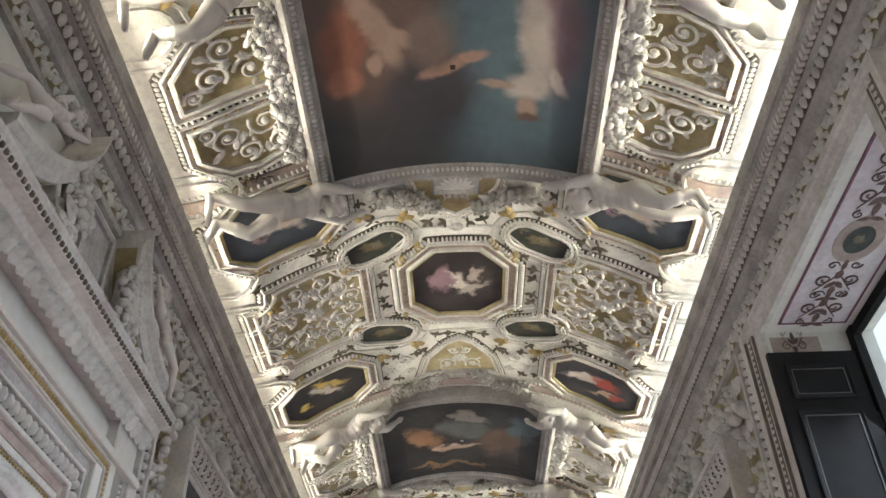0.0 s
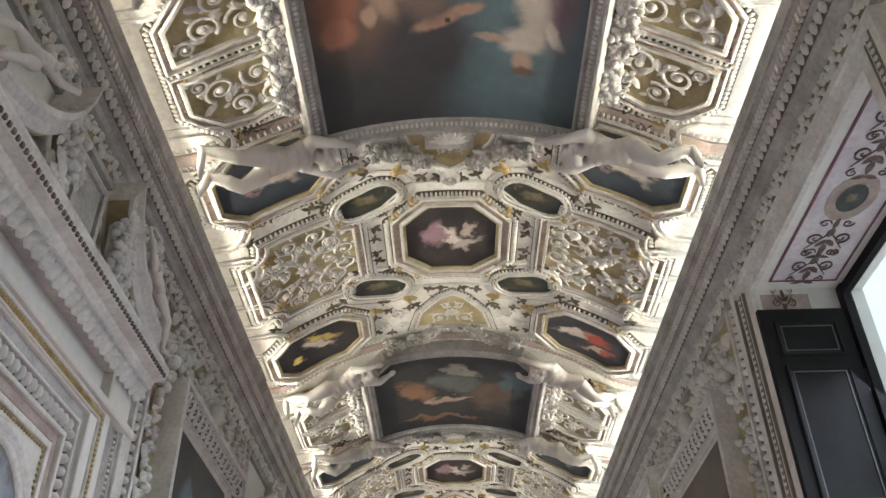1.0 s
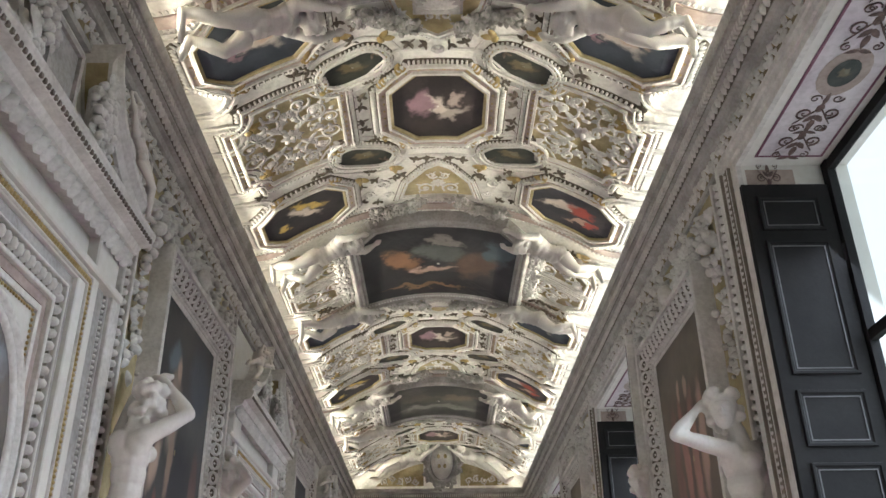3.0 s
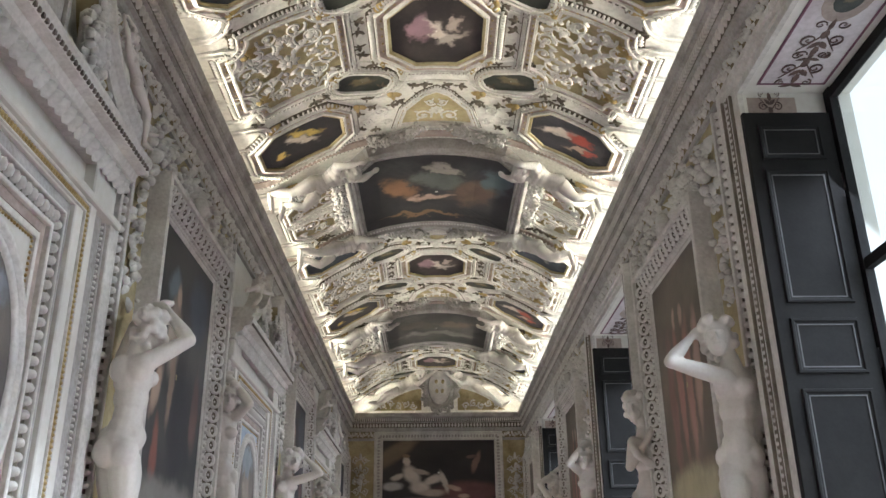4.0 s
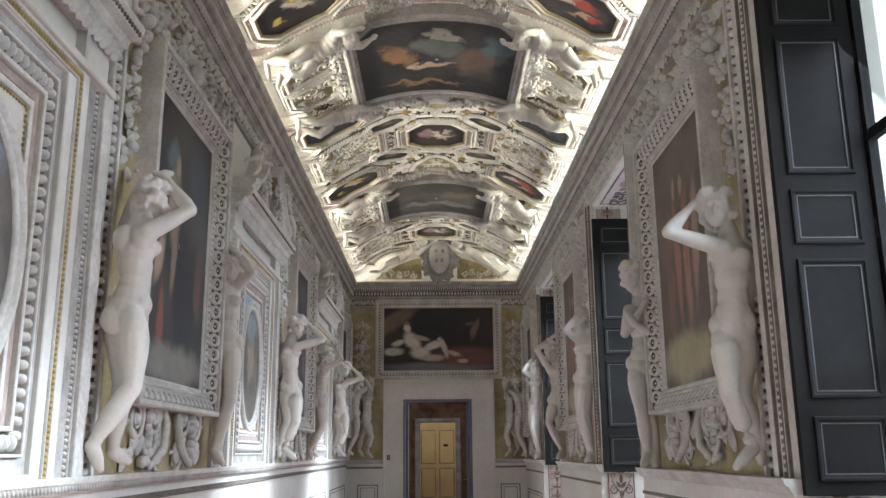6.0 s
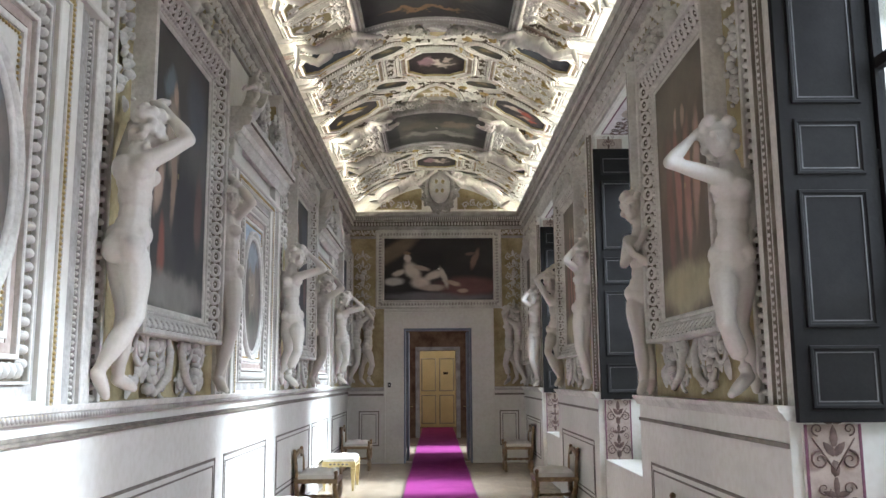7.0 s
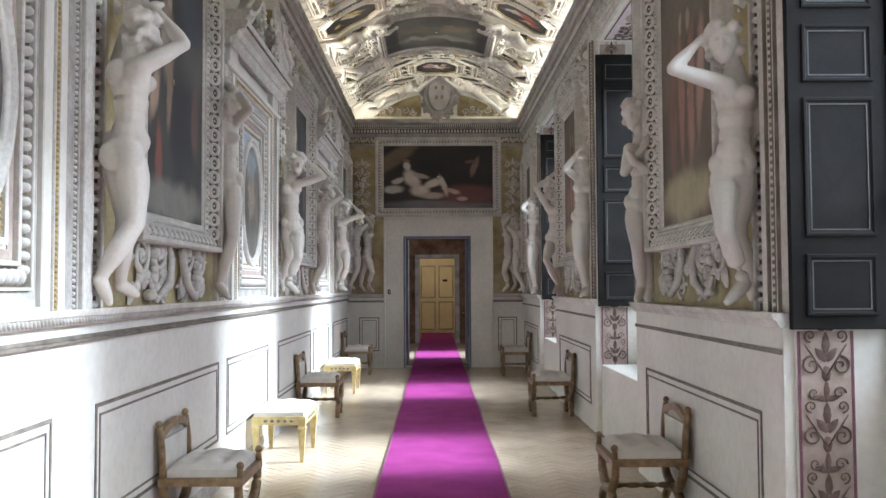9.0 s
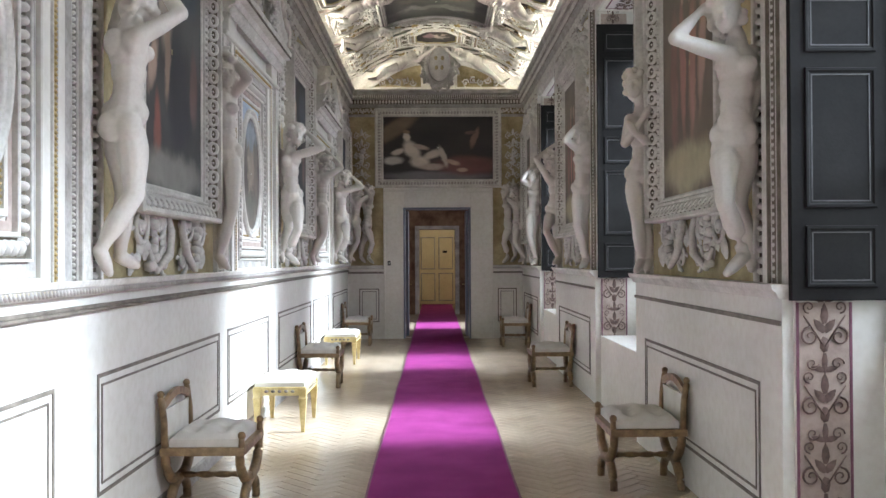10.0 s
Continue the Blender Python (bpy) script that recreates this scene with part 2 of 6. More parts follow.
# ---- mesh tools ----
class Geo:
    """Collects faces; every vertex goes through a map from flat (u, v, h) to the world."""

    def __init__(self, fmap=None):
        self.v, self.f, self.mi, self.sm = [], [], [], []
        self.fmap, self.m = fmap, 0

    def add(self, verts, faces, smooth=False):
        k = len(self.v)
        self.v += [self.fmap(*p) for p in verts] if self.fmap else [tuple(p) for p in verts]
        self.f += [tuple(i + k for i in fc) for fc in faces]
        self.mi += [self.m] * len(faces)
        self.sm += [smooth] * len(faces)

    def box(self, a0, a1, b0, b1, c0, c1, bev=0.0):
        if bev:
            r = []
            for c, e in ((c0, 0), (c1 - bev, 0), (c1, bev)):
                r.append([(a0 + e, b0 + e, c), (a1 - e, b0 + e, c), (a1 - e, b1 - e, c), (a0 + e, b1 - e, c)])
            self.rings(r, True, caps=True)
            return
        vs = [(a, b, c) for c in (c0, c1) for a, b in ((a0, b0), (a1, b0), (a1, b1), (a0, b1))]
        self.add(vs, [(3, 2, 1, 0), (4, 5, 6, 7), (0, 1, 5, 4), (1, 2, 6, 5), (2, 3, 7, 6), (3, 0, 4, 7)])

    def rings(self, rings, closed=True, caps=False, smooth=False, loop=False):
        n = len(rings[0])
        vs = [p for r in rings for p in r]
        fs = []
        R = len(rings)
        for i in range(R if loop else R - 1):
            a, b = i * n, ((i + 1) % R) * n
            for j in range(n if closed else n - 1):
                k = (j + 1) % n
                fs.append((a + j, a + k, b + k, b + j))
        if caps:
            fs.append(tuple(reversed(range(n))))
            fs.append(tuple((R - 1) * n + j for j in range(n)))
        self.add(vs, fs, smooth)

    def tube(self, pts, rad, n=6, flat=1.0, caps=True):
        pts = [Vector(p) for p in pts]
        out = []
        up = Vector((0, 0, 1))
        for i, p in enumerate(pts):
            d = (pts[min(i + 1, len(pts) - 1)] - pts[max(i - 1, 0)])
            d = d.normalized() if d.length > 1e-9 else Vector((1, 0, 0))
            ref = up if abs(d.z) < 0.9 else Vector((1, 0, 0))
            a = d.cross(ref).normalized()
            b = a.cross(d)
            r = rad[i] if isinstance(rad, (list, tuple)) else rad
            out.append([p + a * (r * math.cos(q)) + b * (r * flat * math.sin(q)) for q in
                        [2 * math.pi * j / n for j in range(n)]])
        self.rings(out, True, caps, True)

    def ball(self, c, rx, ry=None, rz=None, n=8, k=5, jit=0.0, rng=None):
        ry, rz = ry or rx, rz or rx
        vs, fs = [(c[0], c[1], c[2] + rz)], []
        for i in range(1, k):
            a = math.pi * i / k
            for j in range(n):
                b = 2 * math.pi * j / n
                s = 1 + (rng.uniform(-jit, jit) if jit else 0)
                vs.append((c[0] + rx * s * math.sin(a) * math.cos(b), c[1] + ry * s * math.sin(a) * math.sin(b), c[2] + rz * s * math.cos(a)))
        vs.append((c[0], c[1], c[2] - rz))
        last = len(vs) - 1
        for j in range(n):
            fs.append((0, 1 + j, 1 + (j + 1) % n))
            fs.append((last, last - n + (j + 1) % n, last - n + j))
        for i in range(k - 2):
            for j in range(n):
                a, b = 1 + i * n, 1 + (i + 1) * n
                fs.append((a + j, b + j, b + (j + 1) % n, a + (j + 1) % n))
        self.add(vs, fs, True)

    def dome(self, u, v, h, ru, rv, hh, turn=0.0, n=7):
        c, s = math.cos(turn), math.sin(turn)
        vs = []
        for q, k in ((1.0, 0.0), (0.8, 0.65)):
            for j in range(n):
                a = 2 * math.pi * j / n
                x, y = ru * q * math.cos(a), rv * q * math.sin(a)
                vs.append((u + x * c - y * s, v + x * s + y * c, h + hh * k))
        vs.append((u, v, h + hh))
        fs = [(j, (j + 1) % n, n + (j + 1) % n, n + j) for j in range(n)] + [(n + j, n + (j + 1) % n, 2 * n) for j in range(n)]
        self.add(vs, fs, True)

    def leaf(self, u, v, h, turn, length, width, hh):
        """A pointed leaf with a raised midrib."""
        c, s = math.cos(turn), math.sin(turn)
        out = []
        for x, w, z in ((0, 0.25, 0.3), (0.35, 0.5, 1.0), (0.7, 0.38, 1.1), (1.0, 0.03, 0.35)):
            for side, k in ((-1, 0), (0, 1), (1, 0)):
                a, b = x * length, side * w * width
                out.append((u + a * c - b * s, v + a * s + b * c, h + hh * z * k))
        fs = [(3 * i + j, 3 * i + j + 1, 3 * i + j + 4, 3 * i + j + 3) for i in range(3) for j in range(2)]
        self.add(out, fs, True)

    def spiral(self, u, v, h, r, start, turns, way=1, thick=0.014, n=22, bud=True):
        pts, rad = [], []
        for i in range(n + 1):
            t = i / n
            a = start + way * turns * 2 * math.pi * t
            q = r * (1 - t) ** 0.75 + r * 0.08
            pts.append((u + q * math.cos(a), v + q * math.sin(a), h + thick * 0.5))
            rad.append(thick * (1.0 - 0.45 * t))
        self.tube(pts, rad, 5)
        if bud:
            self.dome(u, v, h, r * 0.32, r * 0.32, thick * 2.0)
            for j in range(3):
                a = start + way * (0.15 + 0.28 * j) * 2 * math.pi
                self.leaf(u + r * 0.9 * math.cos(a), v + r * 0.9 * math.sin(a), h, a + way * 0.6, r * 0.6, r * 0.4, thick * 1.2)

    def rosette(self, u, v, h, r, n=6, hh=0.012):
        for j in range(n):
            self.leaf(u, v, h, 2 * math.pi * j / n, r, r * 0.7, hh)
        self.dome(u, v, h, r * 0.3, r * 0.3, hh * 1.6)

    def moulding(self, poly, prof, smooth=False):
        """A mitred moulding round a closed polygon. prof: distance outwards, height."""
        self.rings([[(u, v, h) for u, v in offset(poly, d)] for d, h in prof], True, False, smooth)

    def sheet(self, poly, h):
        self.add([(u, v, h) for u, v in poly], [tuple(range(len(poly)))])

    def run(self, u0, u1, prof, step=None):
        """A straight moulding along u. prof: v, h."""
        n = max(1, int((u1 - u0) / step)) if step else 1
        self.rings([[(u0 + (u1 - u0) * i / n, v, h) for v, h in prof] for i in range(n + 1)], False)

    def beads(self, poly, d, h, gap, ru, rv, hh, closed=True, skew=0.0):
        p = offset(poly, d) if closed else poly
        pts = p + [p[0]] if closed else p
        for a, b in zip(pts, pts[1:]):
            ln = math.dist(a, b)
            k = max(1, round(ln / gap)) if ln > gap * 0.45 else 0
            t = math.atan2(b[1] - a[1], b[0] - a[0])
            for i in range(k):
                q = (i + 0.5) / k
                self.dome(a[0] + (b[0] - a[0]) * q, a[1] + (b[1] - a[1]) * q, h, ru, rv, hh, t + skew, 6)


def offset(poly, d):
    if not d:
        return list(poly)
    n, out = len(poly), []
    area = sum(poly[i - 1][0] * poly[i][1] - poly[i][0] * poly[i - 1][1] for i in range(n))
    sg = 1 if area > 0 else -1
    for i in range(n):
        a, b, c = Vector(poly[i - 1]), Vector(poly[i]), Vector(poly[(i + 1) % n])
        e, f = (b - a).normalized(), (c - b).normalized()
        n1, n2 = Vector((e.y, -e.x)) * sg, Vector((f.y, -f.x)) * sg
        m = n1 + n2
        m = m / max(0.25, m.dot(n1)) if m.length > 1e-6 else n1
        q = b + m * d
        out.append((q.x, q.y))
    return out


def rect(u0, u1, v0, v1, sub=0.0):
    return fine([(u0, v0), (u1, v0), (u1, v1), (u0, v1)], sub)


def fine(poly, sub):
    if not sub:
        return poly
    out = []
    for a, b in zip(poly, poly[1:] + poly[:1]):
        k = max(1, int(math.dist(a, b) / sub + 0.5))
        out += [(a[0] + (b[0] - a[0]) * i / k, a[1] + (b[1] - a[1]) * i / k) for i in range(k)]
    return out


def oval(u, v, ru, rv, n=28, turn=0.0):
    c, s = math.cos(turn), math.sin(turn)
    return [(u + ru * math.cos(a) * c - rv * math.sin(a) * s, v + ru * math.cos(a) * s + rv * math.sin(a) * c) for a in
            [2 * math.pi * i / n for i in range(n)]]


def stadium(u, v, ru, rv, turn=0.0, n=8):
    c, s, out = math.cos(turn), math.sin(turn), []
    for side, a0 in ((1, -90), (-1, 90)):
        for i in range(n + 1):
            a = radians(a0 + 180 * i / n)
            x, y = side * (ru - rv) + rv * math.cos(a), rv * math.sin(a)
            out.append((u + x * c - y * s, v + x * s + y * c))
    return out


def chamfer(u, v, ru, rv, cut):
    return [(u - ru + cut, v - rv), (u + ru - cut, v - rv), (u + ru, v - rv + cut), (u + ru, v + rv - cut),
            (u + ru - cut, v + rv), (u - ru + cut, v + rv), (u - ru, v + rv - cut), (u - ru, v - rv + cut)]


def thing(name, label, category, group="", kind="", at=(0, 0, 0)):
    ob = new(name)
    ob.empty_display_size = 0.1
    ob.location = at
    return tagged(ob, label, category, group, kind)


def part(name, geo, mats, parent=None, label=""):
    """One mesh object, under a thing or a part."""
    me = bpy.data.meshes.new(name)
    if parent and parent.type == 'EMPTY' and any(parent.location):
        o = parent.location
        geo.v = [(x - o.x, y - o.y, z - o.z) for x, y, z in (tuple(p) for p in geo.v)]
    me.from_pydata([tuple(p) for p in geo.v], [], geo.f)
    mats = mats if isinstance(mats, (list, tuple)) else [mats]
    for m in mats:
        me.materials.append(m)
    me.polygons.foreach_set("material_index", geo.mi)
    me.polygons.foreach_set("use_smooth", geo.sm)
    me.update()
    ob = new(name, me)
    if parent:
        ob.parent = parent
    return tagged(ob, label)


def west(u, v, h):
    return (XW + h, u, v)


def east(u, v, h):
    return (XE - h, u, v)


def north(u, v, h):
    return (u, YN - h, v)


def vault(oy):
    def f(u, v, h):
        u = max(-1.95, min(1.95, u))
        c = math.sqrt(RAD * RAD - u * u)
        k = (RAD - h) / RAD
        return (CX + u * k, oy + v, CROWN - RAD + c * k + 1.5 * max(0.0, abs(u) - 1.40) ** 2)
    return f


# ---- large structure ----
g = Geo()
g.box(-2.1, 2.7, YS - 0.3, YN + 0.5, -0.12, -0.0025)
tagged(part("floor", g, JOINT), "polished tan herringbone tile floor", "floor", kind="structure")
floor_ob = bpy.data.objects["floor"]

g = Geo()
g.box(XW - 0.35, XW, YS - 0.3, YN + 0.5, -0.1, 4.9)
west_wall = tagged(part("wall_west", g, PLASTER), "white plaster gallery wall behind stucco decoration", "wall", kind="structure")

g = Geo()
edges = [YS - 0.3]
for y in WIN:
    edges += [y - WHALF, y + WHALF]
edges.append(YN + 0.5)
for a, b in zip(edges[::2], edges[1::2]):
    g.box(XE, XO + 0.1, a, b, -0.1, 4.9)
for i, y in enumerate(WIN):
    sill = SILL if i > 1 else 0.30
    g.box(XE, XO + 0.1, y - WHALF, y + WHALF, -0.1, sill)
    g.box(XE, XO + 0.1, y - WHALF, y + WHALF, HEAD, 4.9)
east_wall = tagged(part("wall_east", g, PLASTER), "white plaster wall with deep window openings", "wall", kind="structure")

DX0, DX1, DTOP = -0.635, 0.705, 2.61
g = Geo()
g.box(-2.1, DX0, YN, YN + 0.45, -0.1, 6.0)
g.box(DX1, 2.6, YN, YN + 0.45, -0.1, 6.0)
g.box(DX0, DX1, YN, YN + 0.45, DTOP, 6.0)
north_wall = tagged(part("wall_north", g, PLASTER), "plaster end wall with a doorway", "wall", kind="structure")
g = Geo()
g.box(-2.1, 2.6, YS - 0.3, YS, -0.1, 6.0)
tagged(part("wall_south", g, PLASTER), "plain plaster wall closing the gallery", "wall", kind="structure")

# ---- the vault: ground, bands, panels and stucco in one ceiling ----
C = Geo(vault(0.0))
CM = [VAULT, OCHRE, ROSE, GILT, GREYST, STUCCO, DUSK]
COVE = 16.50
NU, NV = 36, 60
C.rings([[(-1.86 + 3.72 * j / NU, YS - 0.2 + (COVE - YS + 0.2) * i / NV, 0) for j in range(NU + 1)] for i in range(NV + 1)], False, smooth=True)
C.rings([[(-1.95 + 3.9 * j / 12, v, -0.15) for j in range(13)] for v in (YS - 0.3, YN + 0.5)], False)


def cove(u, v, h):
    """The end of the vault, curving down to the end wall. v runs 0..1 from the crown to the cornice."""
    a = v * math.pi / 2
    c = math.sqrt(RAD * RAD - min(u * u, 3.6))
    z = CROWN - RAD + c
    drop = max(0.0, z - 4.88)
    return (CX + u, COVE + 0.57 * math.sin(a) - h * math.sin(a), 4.88 + drop * math.cos(a) - h * math.cos(a))


C.fmap = cove
C.rings([[(-1.86 + 3.72 * j / NU, i / 14, 0) for j in range(NU + 1)] for i in range(15)], False, smooth=True)


def band(g, poly, w0, w1, h0=0.0, hh=0.02, mi=0):
    g.m = mi
    g.moulding(poly, [(w0, h0), (w0, h0 + hh), (w1, h0 + hh), (w1, h0)])


def dentil_frame(g, poly, d, w=0.10, hh=0.03, rose=True):
    """Carved border: inner lip, rose flat with studs, row of tongues, outer lip."""
    g.m = 5
    g.moulding(poly, [(d, 0), (d, hh), (d + 0.018, hh), (d + 0.022, hh * 0.5)])
    g.m = 2 if rose else 0
    g.moulding(poly, [(d + 0.022, hh * 0.45), (d + w * 0.5, hh * 0.45)])
    g.m = 5
    g.moulding(poly, [(d + w * 0.5, hh * 0.4), (d + w * 0.52, hh), (d + w * 0.6, hh), (d + w * 0.62, hh * 0.4)])
    # dark ground under the tongues: recess shade put into its colour
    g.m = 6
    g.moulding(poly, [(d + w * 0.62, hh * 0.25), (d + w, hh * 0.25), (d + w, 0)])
    g.m = 5
    g.beads(poly, d + w * 0.81, hh * 0.25, 0.034, 0.011, w * 0.17, hh * 0.8)
    g.m = 3
    g.beads(poly, d + w * 0.29, hh * 0.45, 0.11, 0.012, 0.009, 0.008)


def clip(g, u, v, turn):
    """A gilded two-lobed clasp."""
    g.m = 3
    for q in (-0.5, 0.5):
        g.leaf(u, v, 0.012, turn + q, 0.10, 0.06, 0.028)
    g.dome(u, v, 0.012, 0.032, 0.032, 0.034)


def sprig(g, u, v, turn, k=1.0, mi=6):
    g.m = mi
    for q in (-1.1, 0, 1.1):
        g.leaf(u, v, 0.006, turn + q, 0.085 * k, 0.045 * k, 0.018)
    g.leaf(u, v, 0.006, turn + math.pi, 0.07 * k, 0.025 * k, 0.012)


def scrolls(g, u, v, ru, rv, rng, thick=0.013, mi=5, h=0.012):
    """Mirrored acanthus scrolls filling a panel."""
    g.m = mi
    for su in (1, -1):
        for sv in (1, -1):
            for fu, fv, fr_, st, wy in ((0.52, 0.5, 0.33, 2.2, 1), (0.27, 0.80, 0.20, 0.4, -1), (0.82, 0.2, 0.2, 3.4, -1), (0.84, 0.82, 0.15, 1.0, 1)):
                r = min(ru, rv) * fr_
                a = st if su > 0 else math.pi - st
                a = a if sv > 0 else -a
                g.spiral(u + su * fu * ru, v + sv * fv * rv, h, r, a, 1.35, wy * su * sv, thick)
            g.leaf(u + su * ru * 0.15, v + sv * rv * 0.2, h, math.atan2(sv, su), min(ru, rv) * 0.5, 0.06, 0.025)
            g.leaf(u + su * ru * 0.5, v + sv * rv * 0.12, h, rng.uniform(0, 6), min(ru, rv) * 0.3, 0.05, 0.02)
            g.leaf(u + su * ru * 0.72, v + sv * rv * 0.55, h, rng.uniform(0, 6), min(ru, rv) * 0.3, 0.05, 0.02)
    for i in range(46):
        a, b = rng.uniform(0.05, 0.95), rng.uniform(0.05, 0.95)
        q = rng.uniform(0, 6.28)
        for su in (1, -1):
            g.leaf(u + su * a * ru * (1 - 0.35 * (b > 0.7)), v + (b * 2 - 1) * rv, h, q if su > 0 else math.pi - q, min(ru, rv) * rng.uniform(0.12, 0.26), 0.035, 0.022)
    g.rosette(u, v, h, min(ru, rv) * 0.24, 8, 0.025)
    for sv in (1, -1):
        g.rosette(u, v + sv * rv * 0.62, h, min(ru, rv) * 0.15, 6, 0.02)


def scallop(u, v, ru, rv, sub=0.06):
    """A square panel with an inward bite at each corner."""
    out = []
    k = min(ru, rv) * 0.42
    for su, sv, a0 in ((1, -1, 180), (1, 1, 270), (-1, 1, 0), (-1, -1, 90)):
        for i in range(7):
            a = radians(a0 - 90 * i / 6)
            out.append((u + su * ru + k * math.cos(a), v + sv * rv + k * math.sin(a)))
    return fine(out, sub)


rng = random.Random(4)
for oy in OCT:
    C.fmap = vault(oy)
    # centre octagon and the ring of bands round it
    oc = fine(chamfer(0, 0, 0.38, 0.43, 0.20), 0.09)
    dentil_frame(C, oc, 0.0, 0.15, 0.045)
    band(C, fine(chamfer(0, 0, 0.62, 0.68, 0.32), 0.1), 0, 0.02, 0, 0.015, 5)
    for su in (1, -1):
        for sv in (1, -1):
            md = stadium(su * 0.62, sv * 0.58, 0.235, 0.125, -su * sv * 0.36)
            dentil_frame(C, md, 0.0, 0.075, 0.035, False)
            band(C, stadium(su * 0.62, sv * 0.58, 0.36, 0.25, -su * sv * 0.36), 0, 0.016, 0, 0.012, 5)
            # side paintings
            sp = fine(chamfer(su * 1.19, sv * 1.16, 0.36, 0.30, 0.15), 0.09)
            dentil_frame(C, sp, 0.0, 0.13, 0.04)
            for a, b in ((0.40, 0.84), (0.86, 0.40), (0.30, 0.46), (0.93, 0.80), (0.70, 0.93), (0.44, 0.33)):
                clip(C, su * a, sv * b, math.atan2(sv, -su) + rng.uniform(-0.3, 0.3))
            for a, b in ((0.5, 0.38), (0.20, 0.76), (0.92, 0.66), (0.76, 0.30), (0.60, 0.86), (0.78, 0.97), (0.34, 0.98), (0.16, 0.9), (1.0, 0.74), (0.60, 0.10), (0.60, 0.22), (0.08, 0.74), (0.47, 0.70), (0.40, 0.45), (0.84, 0.88), (1.02, 0.66), (1.46, 0.60), (1.30, 0.76)):
                sprig(C, su * a, sv * b, rng.uniform(0, 6), 0.8)
            C.m = 5
            C.spiral(su * 0.50, sv * 1.10, 0.004, 0.065, 1.2, 1.4, su * sv, 0.010)
            C.spiral(su * 0.62, sv * 1.24, 0.004, 0.05, 2.2, 1.4, -su * sv, 0.009)
            C.spiral(su * 0.45, sv * 1.30, 0.004, 0.04, 0.2, 1.4, su * sv, 0.008)
            for a, b in ((0.40, 1.02), (0.56, 1.0), (0.68, 1.08), (0.70, 1.34), (0.56, 1.38)):
                sprig(C, su * a, sv * b, rng.uniform(0, 6), 0.7)
            # little shell niches at the foot of the vault
            for b in (0.30, 0.78):
                nb = [(su * 1.74, sv * b - 0.12), (su * 1.74, sv * b + 0.12)] + [(su * (1.58 - 0.12 * math.sin(q)), sv * b + 0.12 * math.cos(q)) for q in [math.pi * i / 8 for i in range(9)]]
                C.m = 5
                C.moulding(nb, [(0, 0), (0, 0.03), (0.02, 0.03), (0.025, 0.012), (0.05, 0.012), (0.055, 0.028), (0.07, 0.028), (0.07, 0)])
                clip(C, su * 1.40, sv * b, 0 if su < 0 else math.pi)
        # square scroll panels on a gold ground
        pn_ = scallop(su * 1.13, 0.0, 0.37, 0.47)
        C.m = 1
        C.moulding(pn_, [(-0.004, 0.004), (0.0, 0.004)])
        C.add([(su * 1.13, 0.0, 0.004)] + [(a, b, 0.004) for a, b in pn_], [(0, i + 1, (i + 1) % len(pn_) + 1) for i in range(len(pn_))])
        scrolls(C, su * 1.13, 0.0, 0.36, 0.44, rng, 0.012, 5, 0.006)
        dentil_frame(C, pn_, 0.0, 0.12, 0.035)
    # fan panels before and behind the octagon
    for sv in (1, -1):
        fan = fine([(-0.33, sv * 1.36), (0.33, sv * 1.36), (0.27, sv * 1.12), (0.10, sv * 0.90), (0, sv * 0.84), (-0.10, sv * 0.90), (-0.27, sv * 1.12)], 0.07)
        C.m = 1
        C.add([(0, sv * 1.15, 0.004)] + [(a, b, 0.004) for a, b in fan], [(0, i + 1, (i + 1) % len(fan) + 1) for i in range(len(fan))])
        dentil_frame(C, fan, 0.0, 0.07, 0.03)
        C.m = 5
        for su in (1, -1):
            C.spiral(su * 0.12, sv * 1.24, 0.006, 0.075, 1.5 + su, 1.4, su * sv, 0.011)
            C.spiral(su * 0.05, sv * 1.03, 0.006, 0.045, 1.5 + su, 1.3, -su * sv, 0.009)
        C.rosette(0, sv * 1.16, 0.006, 0.07, 8, 0.02)
        # shell console between the garlands
        C.m = 4
        C.box(-0.17, 0.17, sv * 1.20 - 0.13, sv * 1.20 + 0.13, 0.0, 0.05, 0.02) if sv < 0 else None
        if sv < 0:
            C.m = 5
            for i in range(9):
                a = math.pi * (0.08 + 0.84 * i / 8) + math.pi
                C.leaf(0, -1.14, 0.05, a, 0.14, 0.05, 0.02)
    # cross bands along the bay edges
    for v in (-1.58, 1.58):
        C.m = 2
        C.rings([[(-1.84 + 3.68 * j / 30, v + d, h) for d, h in ((-0.05, 0), (-0.05, 0.018), (0.05, 0.018), (0.05, 0))] for j in range(31)], False)
        C.m = 5
        C.beads([(-1.8 + 3.6 * j / 24, v - 0.075) for j in range(25)], 0, 0.0, 0.036, 0.013, 0.018, 0.022, False)
        C.beads([(-1.8 + 3.6 * j / 24, v + 0.075) for j in range(25)], 0, 0.0, 0.036, 0.013, 0.018, 0.022, False)

